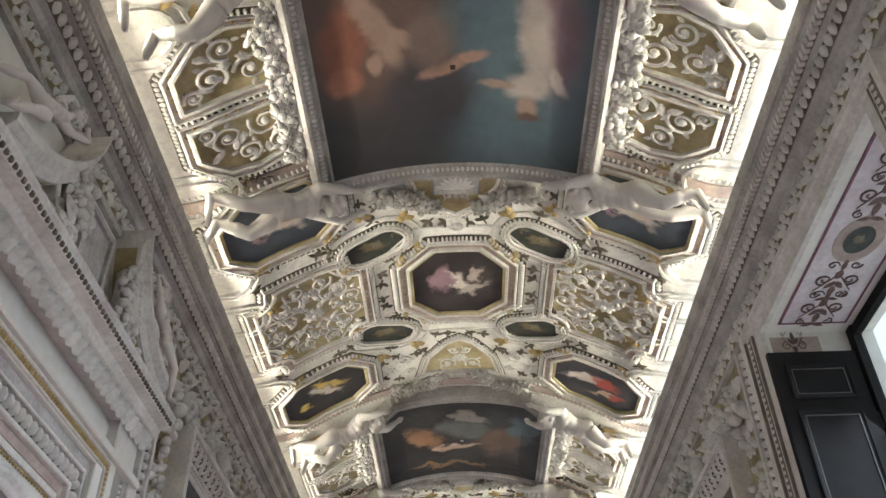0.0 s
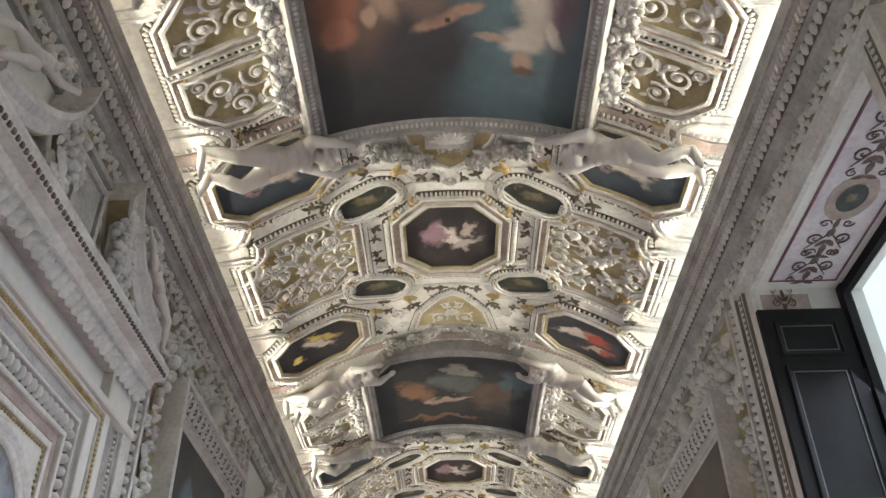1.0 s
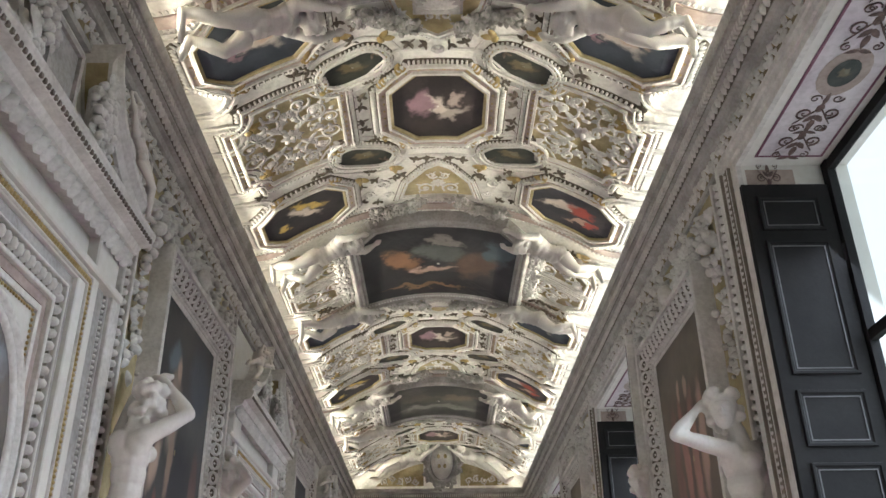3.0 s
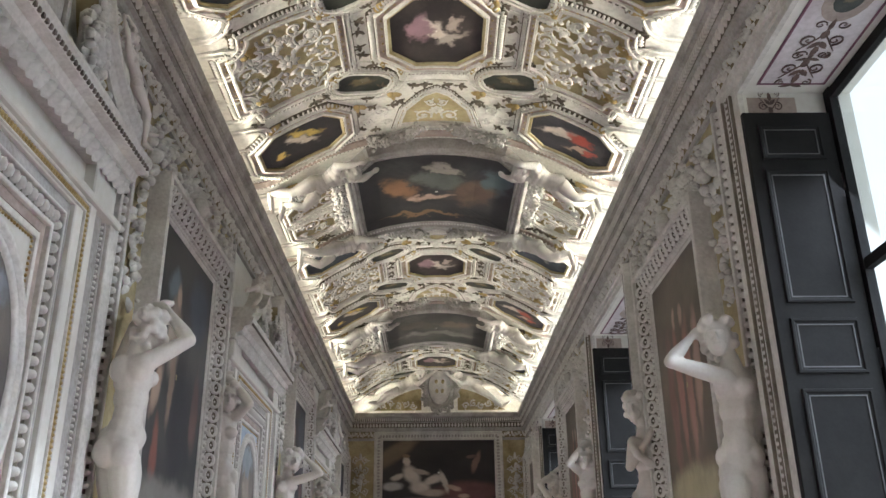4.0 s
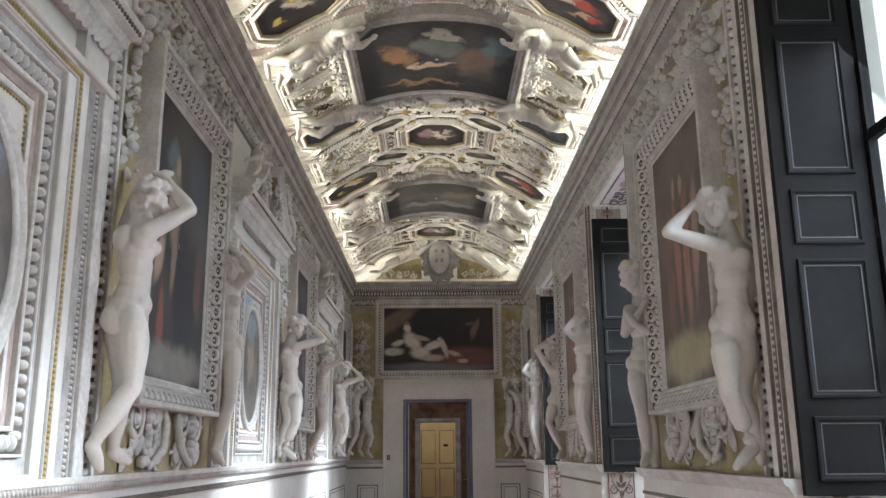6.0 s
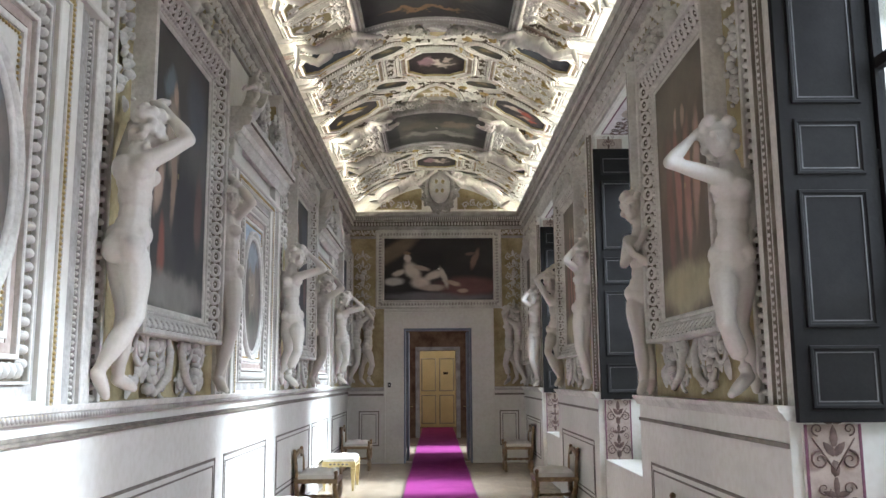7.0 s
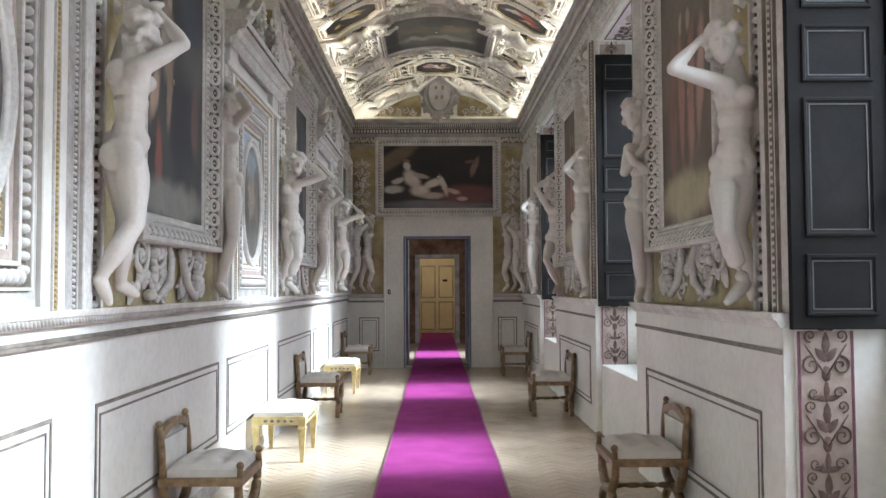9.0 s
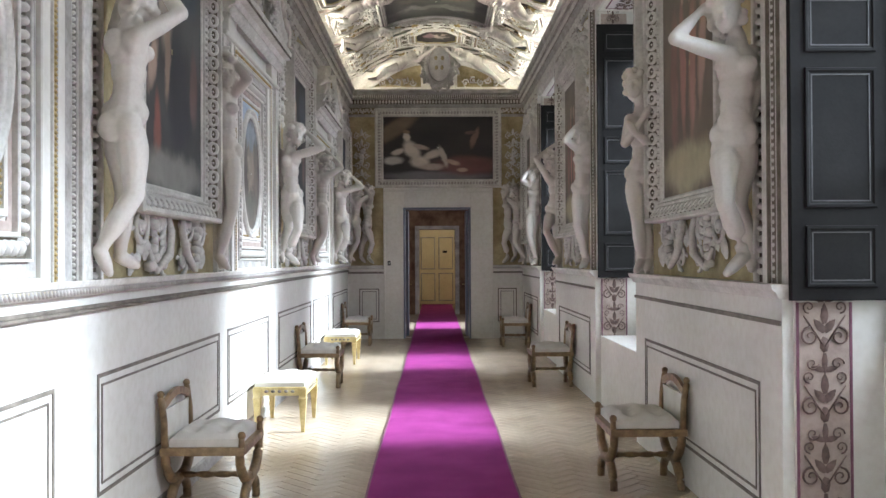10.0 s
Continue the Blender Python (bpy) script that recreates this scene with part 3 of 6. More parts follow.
for py in PIC:
    C.fmap = vault(py)
    for su in (1, -1):
        # scroll panels beside the large pictures
        for sv in (1, -1):
            pn_ = fine([(su * 0.98, sv * 0.08), (su * 1.50, sv * 0.08), (su * 1.50, sv * 0.30), (su * 1.36, sv * 0.46), (su * 1.20, sv * 0.50), (su * 0.98, sv * 0.44)], 0.08)
            C.m = 1
            C.add([(su * 1.2, sv * 0.25, 0.004)] + [(a, b, 0.004) for a, b in pn_], [(0, i + 1, (i + 1) % len(pn_) + 1) for i in range(len(pn_))])
            dentil_frame(C, pn_, 0.0, 0.10, 0.035)
            C.m = 5
            for a, b, r, w in ((1.12, 0.20, 0.09, 1), (1.33, 0.22, 0.08, -1), (1.24, 0.38, 0.07, 1), (1.06, 0.37, 0.06, -1), (1.43, 0.14, 0.05, 1)):
                C.spiral(su * a, sv * b, 0.006, r, rng.uniform(0, 6), 1.5, w * su * sv, 0.012)
            for i in range(7):
                C.leaf(su * rng.uniform(1.0, 1.46), sv * rng.uniform(0.12, 0.40), 0.006, rng.uniform(0, 6), 0.09, 0.05, 0.025)
            # arch niche at the edge
            nb = [(su * 1.74, sv * 0.62 - 0.14), (su * 1.74, sv * 0.62 + 0.14)] + [(su * (1.56 - 0.14 * math.sin(q)), sv * 0.62 + 0.14 * math.cos(q)) for q in [math.pi * i / 8 for i in range(9)]]
            C.m = 5
            C.moulding(nb, [(0, 0), (0, 0.03), (0.02, 0.03), (0.025, 0.012), (0.06, 0.012), (0.065, 0.03), (0.085, 0.03), (0.085, 0)])
            sprig(C, su * 1.33, sv * 0.62, math.pi if su > 0 else 0, 1.0, 3)
            clip(C, su * 1.36, sv * 0.78, 0 if su > 0 else math.pi)
            for i in range(5):
                sprig(C, su * rng.uniform(1.05, 1.35), sv * rng.uniform(0.58, 0.75), rng.uniform(0, 6), 0.9)

ceiling = tagged(part("ceiling", C, CM), "white and gold stuccoed barrel vault", "ceiling", kind="structure")


# ---- cornice with the hidden light strips ----
def cornice(name, fm, u0, u1, skip=False):
    g = Geo(fm)
    g.m = 0
    g.run(u0, u1, [(4.42, 0), (4.42, 0.03), (4.46, 0.03), (4.47, 0.012), (4.60, 0.012), (4.61, 0.035), (4.65, 0.045), (4.66, 0.07), (4.76, 0.075),
                   (4.77, 0.10), (4.84, 0.105), (4.86, 0.13), (4.90, 0.15), (4.935, 0.165), (4.945, 0.165), (4.945, 0.150), (4.87, 0.150), (4.87, -0.1)], 1.0)
    # body in the darker stucco: own grey plus upper-wall shade in the colour
    top = tagged(part(name, g, GREYST), "grey-white carved stucco cornice under the vault", "cornice", kind="structure")
    # strips behind the carved rows; the DUSK ones carry the recess shade as colour
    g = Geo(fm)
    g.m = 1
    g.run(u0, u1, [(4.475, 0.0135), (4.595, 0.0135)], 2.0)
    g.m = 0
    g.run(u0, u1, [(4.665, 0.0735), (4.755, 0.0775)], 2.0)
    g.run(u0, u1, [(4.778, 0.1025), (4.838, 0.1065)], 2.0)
    part("shaded_carved_ground", g, [DUSK, UMBERG], top)
    g = Geo(fm)
    n = int((u1 - u0) / 0.062)
    for i in range(n):
        u = u0 + (u1 - u0) * (i + 0.5) / n
        g.dome(u, 4.71, 0.072, 0.023, 0.040, 0.034)
    tagged(part("egg_row", g, STUCCO, top), kind="stuff")
    g = Geo(fm)
    n = int((u1 - u0) / 0.040)
    for i in range(n):
        u = u0 + (u1 - u0) * (i + 0.5) / n
        g.box(u - 0.012, u + 0.012, 4.785, 4.835, 0.10, 0.13)
    tagged(part("dentil_row", g, STUCCO, top), kind="stuff")
    g = Geo(fm)
    n = int((u1 - u0) / 0.105)
    for i in range(n):
        u = u0 + (u1 - u0) * (i + 0.5) / n
        w = 1 if i % 2 else -1
        g.m = 0
        g.spiral(u, 4.535 + 0.014 * w, 0.014, 0.034, 0 if w > 0 else math.pi, 1.1, w, 0.010, 10, False)
        g.leaf(u, 4.535, 0.014, 0.7 * w, 0.075, 0.050, 0.024)
        g.leaf(u, 4.535, 0.014, 0.7 * w + 2.6, 0.070, 0.045, 0.024)
        g.leaf(u + 0.05, 4.535, 0.014, -1.5 * w, 0.050, 0.034, 0.020)
        g.m = 1
        g.dome(u + 0.052, 4.535 + 0.03 * w, 0.014, 0.013, 0.013, 0.014)
    tagged(part("leaf_frieze", g, [STUCCO, GILT], top), kind="stuff")
    g = Geo(fm)
    g.box(u0 + 0.1, u1 - 0.1, 4.885, 4.893, 0.02, 0.07)
    led = part("light_strip", g, LED, top, "warm white cove light strip")
    return top


cornice("cornice_west", west, YS, YN)
cornice("cornice_east", east, YS, YN)
cornice("cornice_north", north, XW, XE)

# ---- floor tiles in herringbone ----
TL, TW = 0.30, 0.10
tile = bpy.data.meshes.new("tile")
tg = Geo()
tg.box(-TL / 2 + 0.002, TL / 2 - 0.002, -TW / 2 + 0.002, TW / 2 - 0.002, -0.012, 0.0, 0.002)
tile.from_pydata(tg.v, [], tg.f)
tile.materials.append(PLANK)
rest, near_tiles = Geo(), []
s2 = math.sqrt(0.5)
for k in range(-26, 126):
    for j in range(-6, 7):
        for way, px, py in ((45, k * TW + TL / 2 + j * TL, k * TW + TW / 2 - j * TL), (135, k * TW + TW / 2 + j * TL, (k + 1) * TW + TL / 2 - j * TL)):
            x, y = (px - py) * s2, (px + py) * s2
            if not (XW - 0.1 < x < XE + 0.15 and YS < y < YN + 0.12):
                continue
            if 5.4 < y < 8.2 and abs(x - 0.05) > 0.55:
                near_tiles.append((x, y, way))
            else:
                c, s = math.cos(radians(way)), math.sin(radians(way))
                rest.add([(x + a * c - b * s, y + a * s + b * c, h) for a, b, h in tg.v], tg.f)
tagged(part("far_tiles", rest, PLANK, floor_ob), kind="stuff")
for x, y, way in near_tiles[:300]:
    ob = new("tile", tile)
    ob.parent = floor_ob
    ob.location, ob.rotation_euler = (x, y, 0), (0, 0, radians(way))


# ---- figures, garlands and other stucco things ----
def statue_mesh(name, J, front=(0, 1), hair=1.0, grow=0.92, voxel=0.009, wide=0.80):
    """One plain plaster figure: limbs, trunk, head and curls, fused. front: the way the chest faces."""
    g = Geo()
    F = Vector((*front, 0)).normalized()
    S = Vector((F.y, -F.x, 0))
    V = {k: Vector(p) for k, p in J.items()}
    V.setdefault("waist", V["pelvis"].lerp(V["chest"], 0.5))

    def limb(a, b, radii, bow=0.0):
        a, b = V[a], V[b]
        n = len(radii) - 1
        pts = [a.lerp(b, i / n) + F * (bow * math.sin(math.pi * i / n)) for i in range(n + 1)]
        rr = [r * grow for r in radii]
        g.tube(pts, rr, 12)
        g.ball(a, rr[0], n=12, k=8)
        g.ball(b, rr[-1], n=12, k=8)

    def lump(c, side, fwd, up, rx, ry, rz):
        """An ellipsoid; rx across the body, ry through it, rz upright."""
        o = c + S * side * wide + F * fwd + Vector((0, 0, up))
        k = len(g.v)
        g.ball((0, 0, 0), rx * grow, ry * grow, rz * grow, 12, 8)
        for i in range(k, len(g.v)):
            x, y, z = g.v[i]
            g.v[i] = tuple(o + S * x + F * y + Vector((0, 0, z)))

    pel, wst, che, hed = V["pelvis"], V["waist"], V["chest"], V["head"]
    lump(pel, 0, 0, 0, 0.150 * wide, 0.100, 0.100)
    lump(pel.lerp(wst, 0.5), 0, 0.01, 0, 0.132 * wide, 0.094, 0.10)
    lump(wst, 0, 0.008, 0, 0.118 * wide, 0.086, 0.10)
    lump(wst.lerp(che, 0.5), 0, 0.008, 0, 0.132 * wide, 0.094, 0.11)
    lump(che, 0, 0.0, 0, 0.150 * wide, 0.102, 0.12)
    lump(che.lerp(V["neck"], 0.45), 0, -0.012, 0, 0.125 * wide, 0.08, 0.075)
    lump(wst, 0, 0.052, -0.06, 0.07, 0.052, 0.10)
    for q in (-1, 1):
        lump(pel, 0.066 * q, -0.045, -0.045, 0.072, 0.062, 0.085)
        lump(che, 0.068 * q, 0.066, 0.018, 0.064, 0.046, 0.052)
        lump(che, 0.062 * q, -0.062, 0.045, 0.062, 0.045, 0.080)
        lump(pel, 0.098 * q, 0.01, 0.030, 0.055, 0.062, 0.07)
    for s in ("l", "r"):
        limb("hip_" + s, "knee_" + s, (0.082, 0.088, 0.082, 0.072, 0.060, 0.056), 0.012)
        limb("knee_" + s, "ankle_" + s, (0.055, 0.056, 0.060, 0.054, 0.040, 0.033), -0.010)
        lump(V["knee_" + s], 0, 0.024, 0.0, 0.038, 0.034, 0.046)
        limb("sho_" + s, "elb_" + s, (0.056, 0.052, 0.050, 0.043, 0.038))
        limb("elb_" + s, "wri_" + s, (0.040, 0.044, 0.038, 0.030, 0.024))
        limb("wri_" + s, "tip_" + s, (0.026, 0.034, 0.032, 0.016))
        limb("ankle_" + s, "toe_" + s, (0.040, 0.040, 0.036, 0.024))
        limb("chest", "sho_" + s, (0.085, 0.076, 0.060))
    limb("neck", "head", (0.056, 0.052, 0.056))
    limb("chest", "neck", (0.10, 0.080, 0.058))
    # head: skull, jaw, nose, brow and curls
    lump(hed, 0, 0.0, 0.012, 0.080, 0.092, 0.105)
    lump(hed, 0, 0.042, -0.045, 0.056, 0.058, 0.066)
    lump(hed, 0, 0.100, -0.012, 0.013, 0.020, 0.028)
    lump(hed, 0, 0.080, 0.026, 0.054, 0.020, 0.014)
    lump(hed, 0, 0.090, -0.052, 0.022, 0.014, 0.010)
    r2 = random.Random(7)
    for _ in range(62):
        d = Vector((r2.uniform(-1, 1), r2.uniform(-1, 1), r2.uniform(-0.45, 1))).normalized()
        if d.y > 0.35 and d.z < 0.62:
            continue
        r = r2.uniform(0.021, 0.035) * hair
        lump(hed, d.x * 0.112, d.y * 0.112, d.z * 0.126 + 0.012, r, r, r)
    me = bpy.data.meshes.new(name)
    me.from_pydata([tuple(p) for p in g.v], [], g.f)
    me.materials.append(MARBLE)
    return me, voxel


def place_statue(mesh, m, label, group, name="statue"):
    me, voxel = mesh
    ob = new(name, me)
    ob.matrix_world = m
    rm = ob.modifiers.new("fuse", 'REMESH')
    rm.mode, rm.voxel_size, rm.use_smooth_shade = 'VOXEL', voxel, True
    sm = ob.modifiers.new("soften", 'SMOOTH')
    sm.factor, sm.iterations = 0.5, 1
    return tagged(ob, label, "statue", group)


def joints(**kw):
    # stands on z = 0, faces +y, its left is -x
    J = dict(pelvis=(0, 0, 0.90), chest=(0, 0, 1.22), neck=(0, 0.0, 1.40), head=(0, 0.03, 1.54),
             hip_l=(-0.085, 0, 0.86), hip_r=(0.085, 0, 0.86), knee_l=(-0.10, 0.05, 0.47), knee_r=(0.10, 0.05, 0.47),
             ankle_l=(-0.10, 0, 0.07), ankle_r=(0.10, 0, 0.07), toe_l=(-0.12, 0.15, 0.03), toe_r=(0.12, 0.15, 0.03),
             sho_l=(-0.17, 0, 1.34), sho_r=(0.17, 0, 1.34), elb_l=(-0.27, 0.02, 1.08), elb_r=(0.27, 0.02, 1.08),
             wri_l=(-0.25, 0.14, 0.88), wri_r=(0.25, 0.14, 0.88), tip_l=(-0.25, 0.20, 0.80), tip_r=(0.25, 0.20, 0.80))
    J.update(kw)
    return J


# wall figures: x runs out from the wall, y along it, z up from the ledge
# seen from behind, leaning out from the wall, an elbow raised, one leg trailing
POSE_A = dict(head=(0.257, 0.03, 1.376), neck=(0.215, 0, 1.289), sho_r=(0.277, -0.06, 1.202), sho_l=(0.106, 0.12, 1.28), elb_r=(0.467, 0, 1.333),
              wri_r=(0.312, 0.12, 1.521), tip_r=(0.204, 0.18, 1.598), elb_l=(0.106, 0.2, 1.468), wri_l=(0.213, 0.22, 1.592), tip_l=(0.283, 0.24,
              1.617), chest=(0.203, 0, 1.128), waist=(0.2, 0, 0.945), pelvis=(0.18, 0, 0.805), hip_l=(0.125, 0.06, 0.735), hip_r=(0.216, 0, 0.718),
              knee_r=(0.23, 0, 0.42), ankle_r=(0.074, -0.04, 0.141), toe_r=(0.091, 0.04, 0.029), knee_l=(0.141, 0.12, 0.435), ankle_l=(0.08, 0.22,
              0.113), toe_l=(0.137, 0.3, 0.065))
# both arms over the head, one knee bent
POSE_D = dict(head=(0.156, -0.05, 1.498), neck=(0.121, 0, 1.392), sho_r=(0.172, 0.05, 1.365), sho_l=(0.074, -0.05, 1.338), elb_r=(0.338, -0.12,
              1.446), wri_r=(0.189, -0.02, 1.639), tip_r=(0.076, 0, 1.708), elb_l=(0.005, 0.02, 1.568), wri_l=(0.094, 0, 1.689), tip_l=(0.164, 0,
              1.716), chest=(0.122, 0, 1.227), waist=(0.132, 0, 1.05), pelvis=(0.141, 0, 0.896), hip_l=(0.112, 0, 0.839), hip_r=(0.177, 0, 0.839),
              knee_r=(0.21, -0.08, 0.5), ankle_r=(0.094, -0.04, 0.114), toe_r=(0.188, -0.14, 0.03), knee_l=(0.132, -0.02, 0.504), ankle_l=(0.118, 0,
              0.096), toe_l=(0.128, -0.1, 0.039))
# an arm bent across the brow, the weight on one leg
POSE_B = dict(head=(0.23, -0.06, 1.436), neck=(0.157, 0, 1.33), sho_l=(0.224, -0.06, 1.219), sho_r=(0.052, 0.06, 1.253), elb_l=(0.525, -0.12, 1.294),
              wri_l=(0.364, -0.02, 1.461), tip_l=(0.249, 0.03, 1.541), elb_r=(0.035, 0, 1.06), wri_r=(0.049, 0.08, 0.864), tip_r=(0.064, 0.12, 0.8),
              chest=(0.152, 0, 1.15), waist=(0.16, 0, 0.95), pelvis=(0.174, 0, 0.771), hip_l=(0.226, 0, 0.715), hip_r=(0.121, 0, 0.714),
              knee_l=(0.258, -0.1, 0.426), ankle_l=(0.129, -0.02, 0.141), toe_l=(0.26, -0.12, 0.049), knee_r=(0.119, 0.1, 0.428), ankle_r=(0.032,
              0.14, 0.165), toe_r=(0.062, 0.06, 0.068))
# arms crossed before the chest, head turned away
POSE_C = dict(head=(0.195, -0.05, 1.509), neck=(0.134, 0, 1.359), sho_l=(0.236, -0.06, 1.229), sho_r=(0.043, 0.05, 1.259), elb_l=(0.288, -0.08,
              1.043), wri_l=(0.159, -0.16, 1.23), tip_l=(0.101, -0.16, 1.33), elb_r=(0.09, -0.1, 1.039), wri_r=(0.229, -0.17, 1.111), tip_r=(0.284,
              -0.15, 1.205), chest=(0.137, 0, 1.182), waist=(0.127, 0, 0.974), pelvis=(0.149, 0, 0.786), hip_l=(0.193, 0, 0.723), hip_r=(0.106, 0,
              0.722), knee_l=(0.187, -0.06, 0.422), ankle_l=(0.142, 0, 0.103), toe_l=(0.218, -0.12, 0.026), knee_r=(0.119, 0, 0.424), ankle_r=(0.079,
              0, 0.103), toe_r=(0.12, -0.08, 0.033))
# an arm stretched out and up, one knee drawn up
POSE_F = dict(POSE_C, head=(0.20, -0.04, 1.45), neck=(0.14, 0, 1.33), elb_l=(0.40, -0.06, 1.50), wri_l=(0.20, 0.02, 1.66), tip_l=(0.08, 0.04, 1.74),
              elb_r=(0.06, -0.10, 1.44), wri_r=(0.16, -0.04, 1.60), tip_r=(0.24, 0.0, 1.66), knee_l=(0.28, -0.16, 0.50), ankle_l=(0.10, -0.02, 0.14), toe_l=(0.18, -0.14, 0.05))
# lying along the vault, arms stretched forward to the picture's frame
POSE_V = joints(head=(0.02, 0.10, 1.50), elb_l=(-0.20, 0.10, 1.58), wri_l=(-0.16, 0.10, 1.82), tip_l=(-0.14, 0.1, 1.92),
                elb_r=(0.22, 0.08, 1.50), wri_r=(0.20, 0.12, 1.72), tip_r=(0.16, 0.12, 1.82),
                knee_l=(-0.12, 0.14, 0.50), knee_r=(0.16, 0.04, 0.46), ankle_l=(-0.10, -0.02, 0.18), ankle_r=(0.20, -0.06, 0.12))
# seated back with both arms raised
POSE_R = joints(pelvis=(0.03, 0.02, 0.90), elb_l=(-0.30, 0.10, 1.52), wri_l=(-0.14, 0.06, 1.74), tip_l=(-0.08, 0.04, 1.80),
                elb_r=(0.24, 0.04, 1.60), wri_r=(0.06, 0.02, 1.80), tip_r=(0.0, 0.02, 1.84), head=(0.04, 0.06, 1.53),
                knee_r=(0.20, 0.10, 0.48), ankle_r=(0.30, -0.02, 0.08), toe_r=(0.38, 0.08, 0.03))
ME_A, ME_D = statue_mesh("leaning_out", POSE_A, (0.10, 1), wide=0.72), statue_mesh("arms_raised", POSE_D, (0.35, -1))
ME_B, ME_C = statue_mesh("arm_across_brow", POSE_B, (0.45, -1)), statue_mesh("arms_crossed", POSE_C, (0.55, -1))
ME_F, ME_R = statue_mesh("arm_stretched", POSE_F, (0.5, -1)), statue_mesh("arms_up", POSE_R)
ME_V = statue_mesh("reclining", POSE_V, grow=1.12, voxel=0.014, wide=1.0)


def garland_mesh(name, pts, rad, seed, count):
    """A swag of fruit and leaves along a line, in flat coordinates."""
    r3 = random.Random(seed)
    out = []
    for i in range(int(count * 2.2)):
        t = r3.random() * (len(pts) - 1)
        a, b = Vector(pts[int(t)]), Vector(pts[min(int(t) + 1, len(pts) - 1)])
        c = a.lerp(b, t - int(t)) + Vector((r3.gauss(0, 0.45), r3.gauss(0, 0.45), 0)) * rad
        out.append((c, r3.uniform(0.16, 0.36) * rad, r3.random(), r3.uniform(0, 6.28), r3.uniform(0.1, 0.8) * rad))
    return out


def garland(fm, pts, rad, seed, count, label, mats=None):
    g = Geo(fm)
    for c, r, k, a, h in garland_mesh("garland", pts, rad, seed, count):
        if k < 0.7:
            g.ball((c.x, c.y, c.z + h), r, n=6, k=4)
        else:
            g.leaf(c.x, c.y, c.z + h, a, r * 3.0, r * 1.8, r * 0.8)
    g.tube(pts, rad * 0.55, 6)
    return tagged(part("stucco_garland", g, mats or STUCCO), label, "garland", "fruit garlands")


# ---- ceiling pictures ----
def canvas(g, poly, h):
    c = (sum(p[0] for p in poly) / len(poly), sum(p[1] for p in poly) / len(poly))
    rings_ = [[(c[0] + (u - c[0]) * k, c[1] + (v - c[1]) * k, h) for u, v in poly] for k in (1.0, 0.75, 0.5, 0.25, 0.02)]
    g.rings(rings_, True)


BIG = [
    painting("oil_sky_scene", ((0.017, 0.017, 0.017), (0.048, 0.06, 0.06)), [(0.74, 0.45, 0.34, 0.70, 0, (0.072, 0.108, 0.120)), (0.22, 0.86, 0.26, 0.20, 0, (0.035, 0.035, 0.035)), (0.20, 0.30, 0.30, 0.38, 0, (0.10, 0.065, 0.05)), (0.42, 0.62, 0.18, 0.22, 20, (0.035, 0.032, 0.035)),
             (0.86, 0.30, 0.11, 0.32, -8, (0.15, 0.10, 0.115)), (0.80, 0.36, 0.065, 0.24, -4, (0.36, 0.31, 0.27)), (0.78, 0.58, 0.09, 0.07, 0, (0.36, 0.31, 0.27)), (0.785, 0.685, 0.036, 0.055, 0, (0.29, 0.20, 0.15)), (0.785, 0.73, 0.040, 0.025, 0, (0.12, 0.07, 0.05)), (0.665, 0.58, 0.075, 0.026, 6, (0.29, 0.20, 0.15)), (0.89, 0.55, 0.075, 0.030, 58, (0.36, 0.31, 0.27)),
             (0.12, 0.34, 0.09, 0.20, 14, (0.19, 0.075, 0.045)), (0.23, 0.30, 0.055, 0.20, -22, (0.29, 0.20, 0.15)), (0.22, 0.46, 0.034, 0.05, 0, (0.29, 0.20, 0.15)), (0.10, 0.52, 0.07, 0.07, 30, (0.26, 0.11, 0.07)), (0.33, 0.36, 0.10, 0.036, 30, (0.29, 0.20, 0.15)), (0.46, 0.50, 0.10, 0.034, -24, (0.30, 0.18, 0.13)), (0.57, 0.44, 0.07, 0.026, -12, (0.30, 0.18, 0.13)), (0.42, 0.38, 0.09, 0.14, 0, (0.12, 0.085, 0.07))], warp=0.045),
    painting("oil_dark_scene", ((0.018, 0.018, 0.018), (0.06, 0.065, 0.06)), [(0.25, 0.45, 0.20, 0.09, 60, (0.24, 0.13, 0.07)), (0.50, 0.35, 0.20, 0.12, 0, (0.10, 0.11, 0.10)), (0.47, 0.6, 0.14, 0.05, -10, FLESH),
             (0.55, 0.2, 0.14, 0.05, 10, (0.24, 0.22, 0.19)), (0.74, 0.5, 0.14, 0.2, 20, (0.11, 0.07, 0.05)), (0.88, 0.3, 0.10, 0.2, 0, (0.07, 0.10, 0.11)), (0.42, 0.87, 0.3, 0.03, 4, (0.25, 0.15, 0.08))]),
    painting("oil_landscape", ((0.05, 0.05, 0.045), (0.13, 0.13, 0.11)), [(0.5, 0.7, 0.4, 0.08, 0, (0.20, 0.20, 0.17)), (0.3, 0.4, 0.2, 0.15, 20, (0.10, 0.09, 0.07)), (0.7, 0.35, 0.2, 0.1, -10, (0.17, 0.14, 0.10))]),
]
